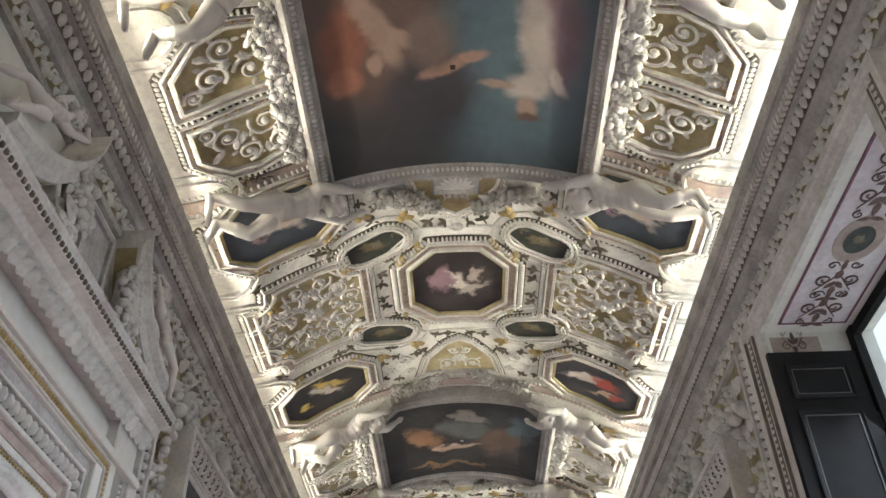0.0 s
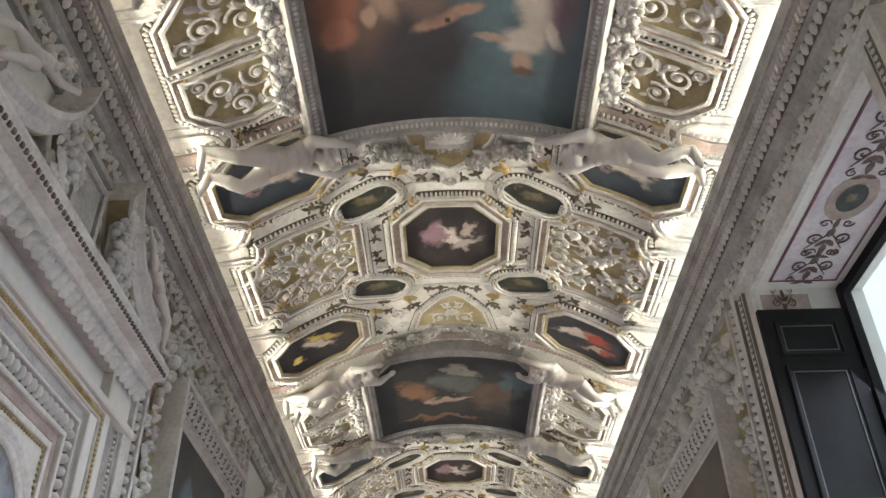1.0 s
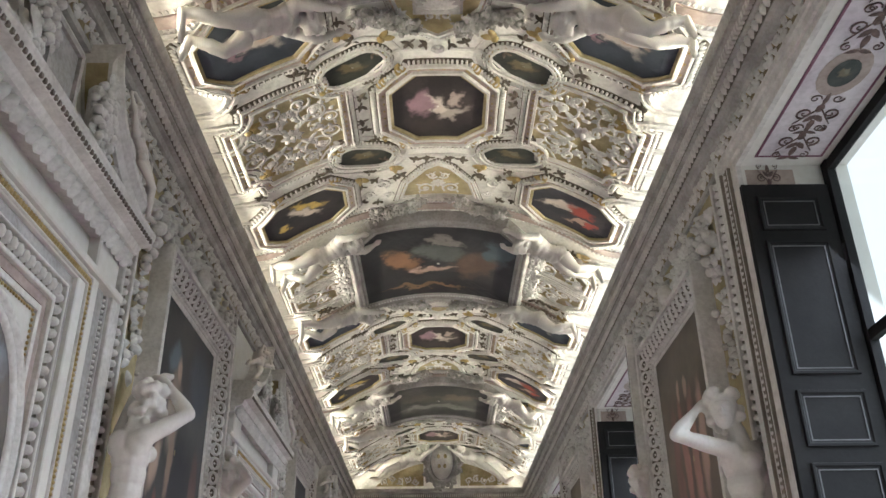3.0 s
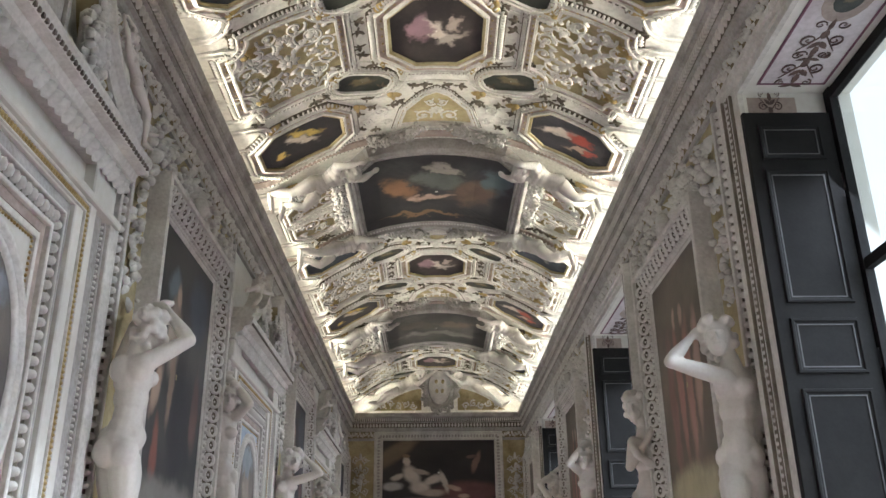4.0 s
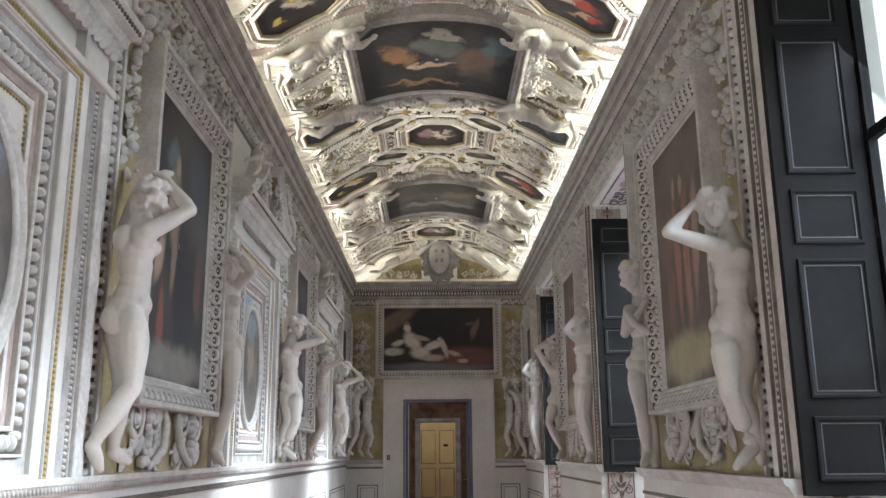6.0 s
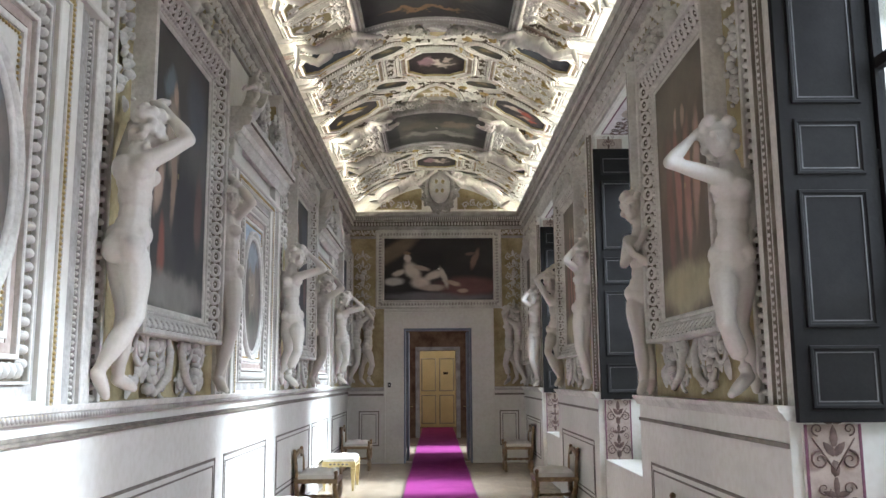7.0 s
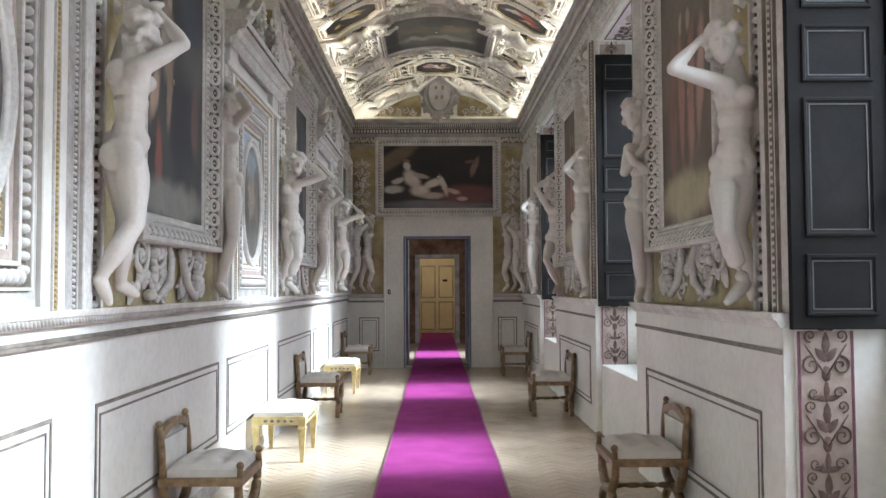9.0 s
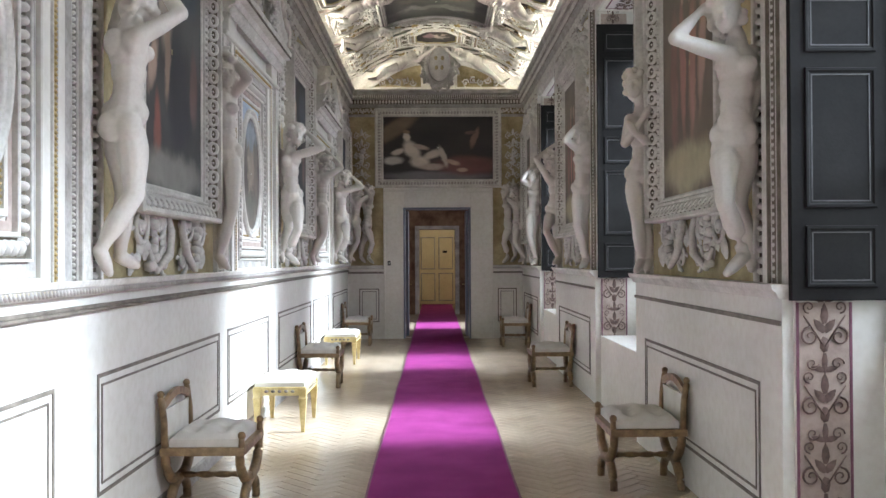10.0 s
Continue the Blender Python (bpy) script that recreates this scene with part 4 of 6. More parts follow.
for i, py in enumerate(PIC):
    fm = vault(py)
    t = thing("ceiling_painting", ["large blue-sky oil painting in a carved frame", "dark oil painting in a moulded white frame on the vault",
                                   "faded grey landscape painting in a moulded frame on the vault"][i], "painting", "large ceiling paintings")
    hw, hl = 0.82, 0.80
    p = fine(rect(-hw, hw, -hl, hl) if i == 0 else [(-hw, -hl + 0.22), (-hw + 0.2, -hl), (hw - 0.2, -hl), (hw, -hl + 0.22), (hw, hl), (-hw, hl)], 0.14)
    g = Geo(fm)
    canvas(g, p, 0.102)
    part("canvas", g, BIG[i], t)
    g = Geo(fm)
    g.moulding(p, [(-0.004, 0.0), (-0.004, 0.10), (0.015, 0.12), (0.03, 0.10), (0.075, 0.115), (0.085, 0.14), (0.105, 0.14), (0.125, 0.11), (0.13, 0.0)])
    fr_ = part("carved_frame", g, GREYST, t)
    g = Geo(fm)
    g.beads(p, 0.052, 0.105, 0.036, 0.013, 0.018, 0.02)
    tagged(part("bead_moulding", g, STUCCO, fr_), kind="stuff")
    for su in (1, -1):
        # fruit pendants beside the frame
        garland(fm, [(su * 1.0, v, 0.03) for v in (-0.55, -0.2, 0.15, 0.5)], 0.085, 11 + i * 7 + su, 150, "thick white stucco fruit pendant beside the painting")
        garland(fm, [(su * 0.16, -1.24, 0.03), (su * 0.33, -1.12, 0.04), (su * 0.5, -1.08, 0.04), (su * 0.64, -1.12, 0.03)], 0.075, 31 + i * 7 + su, 110, "grey-white stucco fruit swag between painting and shell", GREYST)
        garland(fm, [(su * 0.16, 1.30, 0.03), (su * 0.36, 1.15, 0.04), (su * 0.56, 1.12, 0.03)], 0.075, 51 + i * 7 + su, 100, "grey-white stucco fruit swag between painting and shell", GREYST)
        for sv in (1, -1):
            # stretched figures at the picture's corners: feet at the cornice, arms to the frame
            a = Vector(fm(su * 1.64, sv * 0.70, 0.10))
            b = Vector(fm(su * 0.62, sv * 0.95, 0.13))
            up = (b - a).normalized()
            out = Vector((0, 0, -1))
            out = (out - up * out.dot(up)).normalized()
            sidev = out.cross(up).normalized()
            m = Matrix((( sidev.x, out.x, up.x, a.x), (sidev.y, out.y, up.y, a.y), (sidev.z, out.z, up.z, a.z), (0, 0, 0, 1))) @ Matrix.Diagonal((0.74, 0.74, 0.56, 1))
            place_statue(ME_V, m, "white stucco figure stretched along the painting's corner", "vault figures", "stucco_figure")

OCTP = painting("octagon_oil", ((0.012, 0.01, 0.01), (0.05, 0.04, 0.035)), [(0.5, 0.5, 0.20, 0.10, 60, PALE), (0.32, 0.45, 0.14, 0.2, 10, MAUVE), (0.62, 0.62, 0.2, 0.07, -30, (0.34, 0.30, 0.26)), (0.68, 0.36, 0.07, 0.12, 20, (0.34, 0.28, 0.24))])
MED = painting("green_medallion_oil", ((0.012, 0.016, 0.012), (0.05, 0.055, 0.04)), [(0.5, 0.5, 0.22, 0.16, 20, (0.13, 0.10, 0.05)), (0.55, 0.42, 0.1, 0.1, 0, (0.16, 0.14, 0.09))])
SIDE = [painting("side_oil_blue", ((0.02, 0.025, 0.035), (0.06, 0.075, 0.09)), [(0.45, 0.5, 0.30, 0.12, 30, PALE), (0.6, 0.4, 0.12, 0.2, 10, FLESH), (0.3, 0.6, 0.12, 0.05, 70, MAUVE)]),
        painting("side_oil_gold", ((0.012, 0.012, 0.014), (0.035, 0.03, 0.03)), [(0.5, 0.45, 0.25, 0.09, 45, PALE), (0.55, 0.30, 0.25, 0.06, 35, YELL), (0.25, 0.65, 0.10, 0.07, 60, YELL)]),
        painting("side_oil_red", ((0.015, 0.015, 0.02), (0.05, 0.05, 0.055)), [(0.35, 0.45, 0.25, 0.10, -30, PALE), (0.6, 0.40, 0.16, 0.14, -40, RED), (0.75, 0.65, 0.10, 0.05, -60, RED), (0.58, 0.7, 0.2, 0.05, -40, FLESH)])]
for i, oy in enumerate(OCT):
    fm = vault(oy)
    t = thing("octagon_painting", "small dark oil painting set in a carved octagonal frame", "painting", "octagon paintings")
    g = Geo(fm)
    canvas(g, fine(chamfer(0, 0, 0.38, 0.43, 0.20), 0.1), 0.012)
    part("canvas", g, OCTP, t)
    g = Geo(fm)
    g.moulding(fine(chamfer(0, 0, 0.355, 0.405, 0.19), 0.1), [(0, 0.012), (0, 0.028), (0.022, 0.034), (0.03, 0.012)])
    part("gilt_slip", g, OCHRE, t)
    # small round spotlight under the shell
    lt = thing("ceiling_rosette", "small round white stucco boss on the vault", "boss", "ceiling bosses")
    g = Geo(fm)
    for r0, h0, r1, h1 in ((0.075, 0.0, 0.075, 0.03), (0.075, 0.03, 0.05, 0.055), (0.05, 0.055, 0.04, 0.035), (0.04, 0.035, 0.018, 0.035), (0.018, 0.035, 0.012, 0.06), (0.012, 0.06, 0.001, 0.062)):
        g.rings([[(u, v - 0.74, h) for u, v in oval(0, 0, r, r, 18)] for r, h in ((r0, h0), (r1, h1))], True, smooth=True)
    part("boss", g, STUCCO, lt)
    for su in (1, -1):
        for sv in (1, -1):
            t = thing("medallion_painting", "small greenish oil medallion in a rounded stucco frame", "painting", "small medallions")
            g = Geo(fm)
            canvas(g, stadium(su * 0.62, sv * 0.58, 0.235, 0.125, -su * sv * 0.36), 0.012)
            part("canvas", g, MED, t)
            k = 0 if sv < 0 else (1 if su < 0 else 2)
            t = thing("side_painting", ["bluish oil painting in a carved octagonal vault panel", "dark oil painting with yellow drapery colours on the vault",
                                        "dark oil painting with red drapery colours on the vault"][k], "painting", "side vault paintings")
            g = Geo(fm)
            canvas(g, fine(chamfer(su * 1.19, sv * 1.16, 0.36, 0.30, 0.15), 0.1), 0.012)
            part("canvas", g, SIDE[k], t)
            g = Geo(fm)
            g.moulding(fine(chamfer(su * 1.19, sv * 1.16, 0.335, 0.275, 0.14), 0.1), [(0, 0.012), (0, 0.026), (0.02, 0.030), (0.03, 0.012)])
            part("gilt_slip", g, OCHRE, t)


# ---- walls: statue bays ----
WP = [painting("wall_oil_west", ((0.025, 0.025, 0.026), (0.085, 0.08, 0.075)), [(0.62, 0.33, 0.20, 0.22, 10, (0.020, 0.020, 0.026)), (0.40, 0.64, 0.10, 0.16, 5, (0.28, 0.23, 0.18)), (0.43, 0.47, 0.045, 0.17, 0, (0.27, 0.19, 0.14)), (0.22, 0.42, 0.12, 0.05, 55, FLESH),
                (0.10, 0.54, 0.09, 0.07, 0, PALE), (0.28, 0.21, 0.05, 0.13, 5, (0.25, 0.085, 0.06)), (0.5, 0.06, 0.55, 0.08, 0, (0.22, 0.21, 0.185)), (0.78, 0.82, 0.18, 0.14, 0, (0.05, 0.06, 0.08)), (0.33, 0.82, 0.10, 0.055, 20, (0.12, 0.16, 0.18)), (0.42, 0.80, 0.035, 0.05, 0, FLESH), (0.86, 0.42, 0.07, 0.16, 0, (0.13, 0.07, 0.06))], (1, 2), 0.055),
      painting("wall_oil_east", ((0.10, 0.08, 0.06), (0.20, 0.16, 0.12)), [(0.45, 0.5, 0.06, 0.3, 4, (0.36, 0.20, 0.16)), (0.62, 0.5, 0.06, 0.28, -4, (0.34, 0.17, 0.14)), (0.30, 0.55, 0.06, 0.25, 8, (0.38, 0.25, 0.20)), (0.78, 0.45, 0.07, 0.3, 0, (0.22, 0.12, 0.10)),
                (0.55, 0.1, 0.5, 0.10, 0, (0.36, 0.32, 0.20)), (0.5, 0.88, 0.5, 0.12, 0, (0.14, 0.12, 0.09)), (0.48, 0.80, 0.035, 0.045, 0, FLESH), (0.63, 0.79, 0.035, 0.045, 0, FLESH)], (1, 2), 0.07)]


def rosette(g, fm, u, v, tn):
    """A ring with a dark eye on the frame's sloping face."""
    g.fmap = lambda a, b, h: fm(a, b, h + 0.65 * ((a - u) * math.sin(tn) - (b - v) * math.cos(tn)))
    g.m = 0
    g.moulding(oval(u, v, 0.043, 0.034, 10, tn), [(-0.012, 0.090), (-0.009, 0.104), (0.003, 0.106), (0.009, 0.088)], True)
    g.m = 1
    g.sheet(oval(u, v, 0.034, 0.025, 10, tn), 0.093)
    g.m = 0
    g.dome(u, v, 0.092, 0.010, 0.008, 0.008, tn, 5)


ROSETTES = {}


def rosette_mesh(key, fm, tn):
    k = (key, round(tn, 2))
    if k not in ROSETTES:
        g = Geo(fm)
        rosette(g, fm, 0, 0, tn)
        me = bpy.data.meshes.new("rosette")
        me.from_pydata(g.v, [], g.f)
        me.materials.append(STUCCO)
        me.materials.append(DUSK)
        me.polygons.foreach_set("material_index", g.mi)
        me.polygons.foreach_set("use_smooth", g.sm)
        ROSETTES[k] = me
    return ROSETTES[k]


def wall_picture(fm, c, mat, side):
    t = thing("wall_painting", "oil painting in a carved white stucco frame between statues", "painting", "wall paintings")
    p = rect(c - 0.68, c + 0.68, 2.05, 3.85)
    g = Geo(fm)
    canvas(g, p, 0.03)
    part("canvas", g, mat, t)
    g = Geo(fm)
    g.m = 0
    g.moulding(p, [(-0.003, 0.0), (-0.003, 0.034), (0.01, 0.042), (0.028, 0.040), (0.032, 0.050), (0.064, 0.066), (0.066, 0.060), (0.148, 0.113), (0.15, 0.140), (0.175, 0.146), (0.185, 0.135), (0.185, 0.0)])
    f = part("carved_frame", g, STUCCO, t)
    # ground of the rosette border, its hollow shade given by a dark colour
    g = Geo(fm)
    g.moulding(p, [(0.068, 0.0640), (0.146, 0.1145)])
    part("shaded_carved_ground", g, DUSK, f)
    g = Geo(fm)
    g.beads(p, 0.048, 0.056, 0.046, 0.016, 0.015, 0.024)
    tagged(part("bead_moulding", g, STUCCO, f), kind="stuff")
    pts = offset(p, 0.105)
    key = side
    for a, b in zip(pts, pts[1:] + pts[:1]):
        k = round(math.dist(a, b) / 0.104)
        tn = math.atan2(b[1] - a[1], b[0] - a[0])
        far = Geo(fm)
        me = rosette_mesh(key, fm, tn)
        for i in range(k):
            s = (i + 0.5) / k
            u, v = a[0] + (b[0] - a[0]) * s, a[1] + (b[1] - a[1]) * s
            if 4 < c < 8:
                ob = new("rosette", me)
                ob.parent = f
                ob.location = Vector(fm(u, v, 0)) - Vector(fm(0, 0, 0))
            else:
                rosette(far, fm, u, v, tn)
        if far.v:
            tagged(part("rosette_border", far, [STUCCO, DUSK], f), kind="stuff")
    return t


def bay_relief(fm, c, seed):
    """Ochre ground with stucco relief: scrolls below, figures of fruit and leaf above."""
    r4 = random.Random(seed)
    t = thing("stucco_relief", "white stucco scrollwork and leaf relief on ochre ground", "relief", "stucco reliefs")
    g = Geo(fm)
    g.box(c - 1.34, c + 1.28, LEDGE, 4.42, -0.01, 0.006)
    part("ochre_ground", g, OCHRE, t)
    # scroll brackets under the frame
    g = Geo(fm)
    for su in (1, -1):
        g.spiral(c + su * 0.30, 1.84, 0.03, 0.13, math.pi / 2, 2.0, -su, 0.019, 34)
        g.spiral(c + su * 0.62, 1.80, 0.03, 0.12, math.pi / 2, 1.9, su, 0.018, 32)
        g.spiral(c + su * 0.20, 1.60, 0.03, 0.09, -math.pi / 2, 1.7, su, 0.015, 28)
        g.tube([(c + su * 0.18, 1.92, 0.04), (c + su * 0.12, 1.78, 0.06), (c + su * 0.2, 1.62, 0.07), (c + su * 0.42, 1.53, 0.06), (c + su * 0.52, 1.66, 0.05)], [0.02, 0.026, 0.03, 0.024, 0.014], 7)
        for i in range(11):
            g.leaf(c + su * r4.uniform(0.05, 0.8), r4.uniform(1.5, 1.84), 0.02, r4.uniform(0.8, 2.4), 0.14, 0.06, 0.035)
        for i in range(8):
            g.ball((c + su * (0.45 + r4.uniform(-0.05, 0.05)), 1.56 + 0.05 * i, 0.05), r4.uniform(0.025, 0.045), n=6, k=4)
    tagged(part("scroll_bracket", g, STUCCO, t), kind="stuff")
    # thick leaf and mask relief between frame and cornice
    g = Geo(fm)
    for su in (1, -1):
        for i in range(6):
            g.spiral(c + su * (0.10 + 0.16 * i), 4.16 + 0.05 * (i % 2), 0.02, r4.uniform(0.05, 0.085), r4.uniform(0, 6), 1.4, su if i % 2 else -su, 0.018, 20)
        for i in range(60):
            g.leaf(c + su * r4.uniform(0.0, 1.1), r4.uniform(4.04, 4.36), 0.015, r4.uniform(0, 6), 0.11, 0.06, 0.05)
        for i in range(40):
            g.ball((c + su * r4.uniform(0.3, 1.0), r4.uniform(4.03, 4.32), r4.uniform(0.03, 0.08)), r4.uniform(0.014, 0.030), n=6, k=4)
        # winged child shapes kept plain: rounded lobes at the frame's shoulders
        for k_, (a, b, r) in enumerate(((0.98, 4.08, 0.05), (0.99, 3.98, 0.042), (1.02, 3.89, 0.034), (0.93, 4.17, 0.036), (1.05, 4.14, 0.034))):
            g.ball((c + su * a, b, 0.06), r, n=8, k=6)
    g.ball((c, 4.18, 0.07), 0.07, 0.09, 0.06, 10, 7)
    part("leaf_relief", g, STUCCO, t)
    # hanging ribbons and fruit beside the frame
    for su in (1, -1):
        g = Geo(fm)
        for i in range(46):
            v = r4.uniform(3.15, 4.0)
            if r4.random() < 0.5:
                g.ball((c + su * (1.08 + r4.gauss(0, 0.03)), v, r4.uniform(0.02, 0.07)), r4.uniform(0.014, 0.036), n=6, k=4)
            else:
                g.leaf(c + su * (1.08 + r4.gauss(0, 0.03)), v, 0.03, r4.uniform(0, 6), 0.09, 0.05, 0.03)
        tagged(part("fruit_pendant", g, STUCCO, t), kind="stuff")
        # border strip with beads at the bay's edge
        g = Geo(fm)
        e = c + (1.20 if su > 0 else -1.262)
        g.box(e - 0.085, e - 0.055, LEDGE, 4.42, 0.0, 0.040, 0.005)
        g.box(e + 0.055, e + 0.085, LEDGE, 4.42, 0.0, 0.040, 0.005)
        # ground behind the beads, coloured dark in place of recess shade
        g.m = 1
        g.box(e - 0.055, e + 0.055, LEDGE, 4.42, 0.0, 0.012)
        g.m = 0
        g.beads([(e, LEDGE + 0.03), (e, 4.40)], 0, 0.010, 0.060, 0.021, 0.040, 0.036, False)
        part("border_strip", g, [STUCCO, DUSK], t)
    return t


FIGURES = {"A": (ME_A, "white stucco statue seen from behind, leaning out from the wall"), "D": (ME_D, "white stucco statue with both arms raised over its head"),
           "B": (ME_B, "white stucco statue with an arm across its brow"), "C": (ME_C, "white stucco statue with arms crossed before its chest"),
           "F": (ME_F, "white stucco statue with a drawn-up knee and raised arm")}


def wall_statues(side, c, kinds):
    """A figure before each end of a bay; kinds: near and far, '-' for none."""
    near, far = (-1.28, 0.98) if side == "w" else (-1.28, 0.96)
    for dy, k in ((near, kinds[0]), (far, kinds[1])):
        if k == "-":
            continue
        me, txt = FIGURES[k]
        if side == "w":
            m = pose(XW, c + dy, LEDGE_W + 0.003)
        else:
            m = pose(XE, c + dy, LEDGE + 0.003) @ Matrix.Diagonal((-1, 1, 1, 1))
        place_statue(me, m, txt, "wall statues")


for i, c in enumerate(BAYW):
    bay_relief(west, c, 3 + i)
    wall_picture(west, c, WP[0], "w")
    wall_statues("w", c, ("A-", "AD", "BA", "BA")[i])
for i, c in enumerate(BAYE):
    bay_relief(east, c, 23 + i)
    wall_picture(east, c, WP[1], "e")
    wall_statues("e", c, ("B-", "BC", "DF", "DA")[i])


# ---- blind doorcases, west wall ----
OVALP = painting("oval_oil", ((0.10, 0.09, 0.08), (0.22, 0.19, 0.16)), [(0.5, 0.55, 0.2, 0.25, 10, (0.30, 0.25, 0.20)), (0.45, 0.25, 0.3, 0.12, 0, (0.12, 0.12, 0.10)), (0.5, 0.85, 0.35, 0.12, 0, (0.24, 0.27, 0.30))], (1, 2))
EGGS = {}


def egg_mesh(tn):
    if round(tn, 2) not in EGGS:
        g = Geo(west)
        g.dome(0, 0, 0.008, 0.023, 0.036, 0.040, tn, 8)
        me = bpy.data.meshes.new("egg")
        me.from_pydata(g.v, [], g.f)
        me.materials.append(STUCCO)
        me.polygons.foreach_set("use_smooth", g.sm)
        EGGS[round(tn, 2)] = me
    return EGGS[round(tn, 2)]


for i, c in enumerate(NICHE):
    t = thing("blind_doorcase", "white stucco doorcase with gilt lines and open pediment", "doorcase", "blind doorcases")
    g = Geo(west)
    p = rect(c - 0.43, c + 0.43, 1.76, 3.10)
    frame_part = None
    # mouldings from the field outwards: distance, width, height, material
    for d, w, h, mt in ((-0.045, 0.030, 0.020, STUCCO), (0.0, 0.045, 0.006, ROSE), (0.045, 0.022, 0.034, STUCCO), (0.067, 0.088, 0.010, DUSK), (0.155, 0.014, 0.036, STUCCO),
                        (0.169, 0.070, 0.014, GREYST), (0.239, 0.085, 0.040, PLASTER), (0.324, 0.012, 0.050, STUCCO), (0.336, 0.034, 0.047, GILT), (0.370, 0.014, 0.050, STUCCO)):
        g = Geo(west)
        q = p if d < 0.24 else rect(c - 0.43, c + 0.43, LEDGE_W + d - 0.02, 3.02)
        g.moulding(offset(q, d), [(0, 0.0), (0, h * 0.85), (min(0.006, w * 0.2), h), (w - min(0.006, w * 0.2), h), (w, h * 0.85), (w, 0.0)])
        ob = part("moulding", g, mt, t, "thin gilt line" if mt == GILT else "")
        if mt == DUSK:
            frame_part = ob
    # upright strips beside the frame
    for su in (1, -1):
        for a, b, h, mt in ((0.815, 0.897, 0.042, PLASTER), (0.897, 1.025, 0.020, GREYST), (1.070, 1.090, 0.024, GREYST), (1.090, 1.185, 0.046, STUCCO)):
            g = Geo(west)
            g.box(min(c + su * a, c + su * b), max(c + su * a, c + su * b), LEDGE_W - 0.02, 3.42, 0, h, 0.005)
            part("pilaster_strip", g, mt, t)
        g = Geo(west)
        g.beads([(c + su * 1.052, LEDGE_W), (c + su * 1.052, 3.40)], 0, 0.010, 0.030, 0.011, 0.012, 0.016, False)
        tagged(part("bead_moulding", g, STUCCO, t), kind="stuff")
    g = Geo(west)
    g.beads(p, -0.055, 0.004, 0.026, 0.009, 0.009, 0.010)
    g.beads(rect(c - 0.43, c + 0.43, LEDGE_W + 0.334, 3.02), 0.353, 0.046, 0.026, 0.010, 0.013, 0.012)
    tagged(part("gilt_bead_border", g, GILT, t, "small gilt beads"), kind="stuff")
    pts = offset(p, 0.111)
    for a, b in zip(pts, pts[1:] + pts[:1]):
        k = round(math.dist(a, b) / 0.058)
        me = egg_mesh(math.atan2(b[1] - a[1], b[0] - a[0]))
        for j in range(k):
            s = (j + 0.5) / k
            ob = new("egg", me)
            ob.parent = frame_part
            ob.location = (0, a[0] + (b[0] - a[0]) * s, a[1] + (b[1] - a[1]) * s)
    if i > 1:
        g = Geo(west)
        g.box(c - 0.38, c + 0.38, 2.62, 3.05, 0, 0.004)
        part("painted_field", g, PALEBLUE, t, "pale blue painted field")
    g = Geo(west)
    canvas(g, oval(c, 2.40, 0.37, 0.53, 36), 0.010)
    md = part("oval_picture", g, OVALP, t, "faded painted oval medallion")
    g = Geo(west)
    g.moulding(oval(c, 2.40, 0.37, 0.53, 36), [(-0.005, 0), (-0.005, 0.02), (0.02, 0.03), (0.025, 0.012), (0.045, 0.012), (0.05, 0.035), (0.075, 0.035), (0.08, 0)], True)
    part("oval_frame", g, STUCCO, md)
    # frieze, entablature and open segmental pediment
    g = Geo(west)
    g.box(c - 1.17, c + 1.17, 3.42, 3.46, 0, 0.07, 0.008)
    for su in (1, -1):
        g.box(c + su * 0.93 - 0.14, c + su * 0.93 + 0.14, 3.44, 3.62, 0, 0.06, 0.008)
    part("architrave", g, PLASTER, t)
    g = Geo(west)
    g.run(c - 1.12, c + 1.12, [(3.62, 0.0), (3.62, 0.06), (3.66, 0.07), (3.68, 0.12), (3.72, 0.14), (3.73, 0.19), (3.78, 0.21), (3.80, 0.21), (3.80, 0.0)])
    for e in (c - 1.12, c + 1.12):
        g.add([(e, v, h) for v, h in [(3.62, 0.0), (3.62, 0.06), (3.66, 0.07), (3.68, 0.12), (3.72, 0.14), (3.73, 0.19), (3.78, 0.21), (3.80, 0.21), (3.80, 0.0)]], [tuple(range(9))])
    ent = part("entablature", g, STUCCO, t)
    for j in range(30):
        g = Geo(west)
        g.leaf(c - 1.09 + 2.18 * (j + 0.5) / 30, 3.58, 0.075, math.pi / 2, 0.10, 0.07, 0.05)
        part("carved_leaf", g, STUCCO, ent)
    g = Geo(west)
    for j in range(60):
        u = c - 1.1 + 2.2 * (j + 0.5) / 60
        g.box(u - 0.009, u + 0.009, 3.735, 3.755, 0.19, 0.205)
    tagged(part("bead_moulding", g, LINE, ent), kind="stuff")
    for su in (1, -1):
        g = Geo(west)
        pts = [(c + su * (1.05 - 0.72 * math.sin(q)), 3.86 + 0.62 * (1 - math.cos(q))) for q in [radians(5 + 78 * k / 10) for k in range(11)]]
        arc = [[(u, v + dv, h) for dv, h in ((-0.05, 0.0), (-0.05, 0.15), (0.0, 0.17), (0.03, 0.20), (0.07, 0.20), (0.07, 0.0))] for u, v in pts]
        g.rings(arc, True, True)
        part("pediment_arc", g, STUCCO, t)
        g = Geo(west)
        g.rings([[(u, v - 0.054, 0.02), (u, v - 0.054, 0.13), (u, v - 0.045, 0.13), (u, v - 0.045, 0.02)] for u, v in pts], True, True)
        part("gilt_back", g, OCHRE, t)
        g = Geo(west)
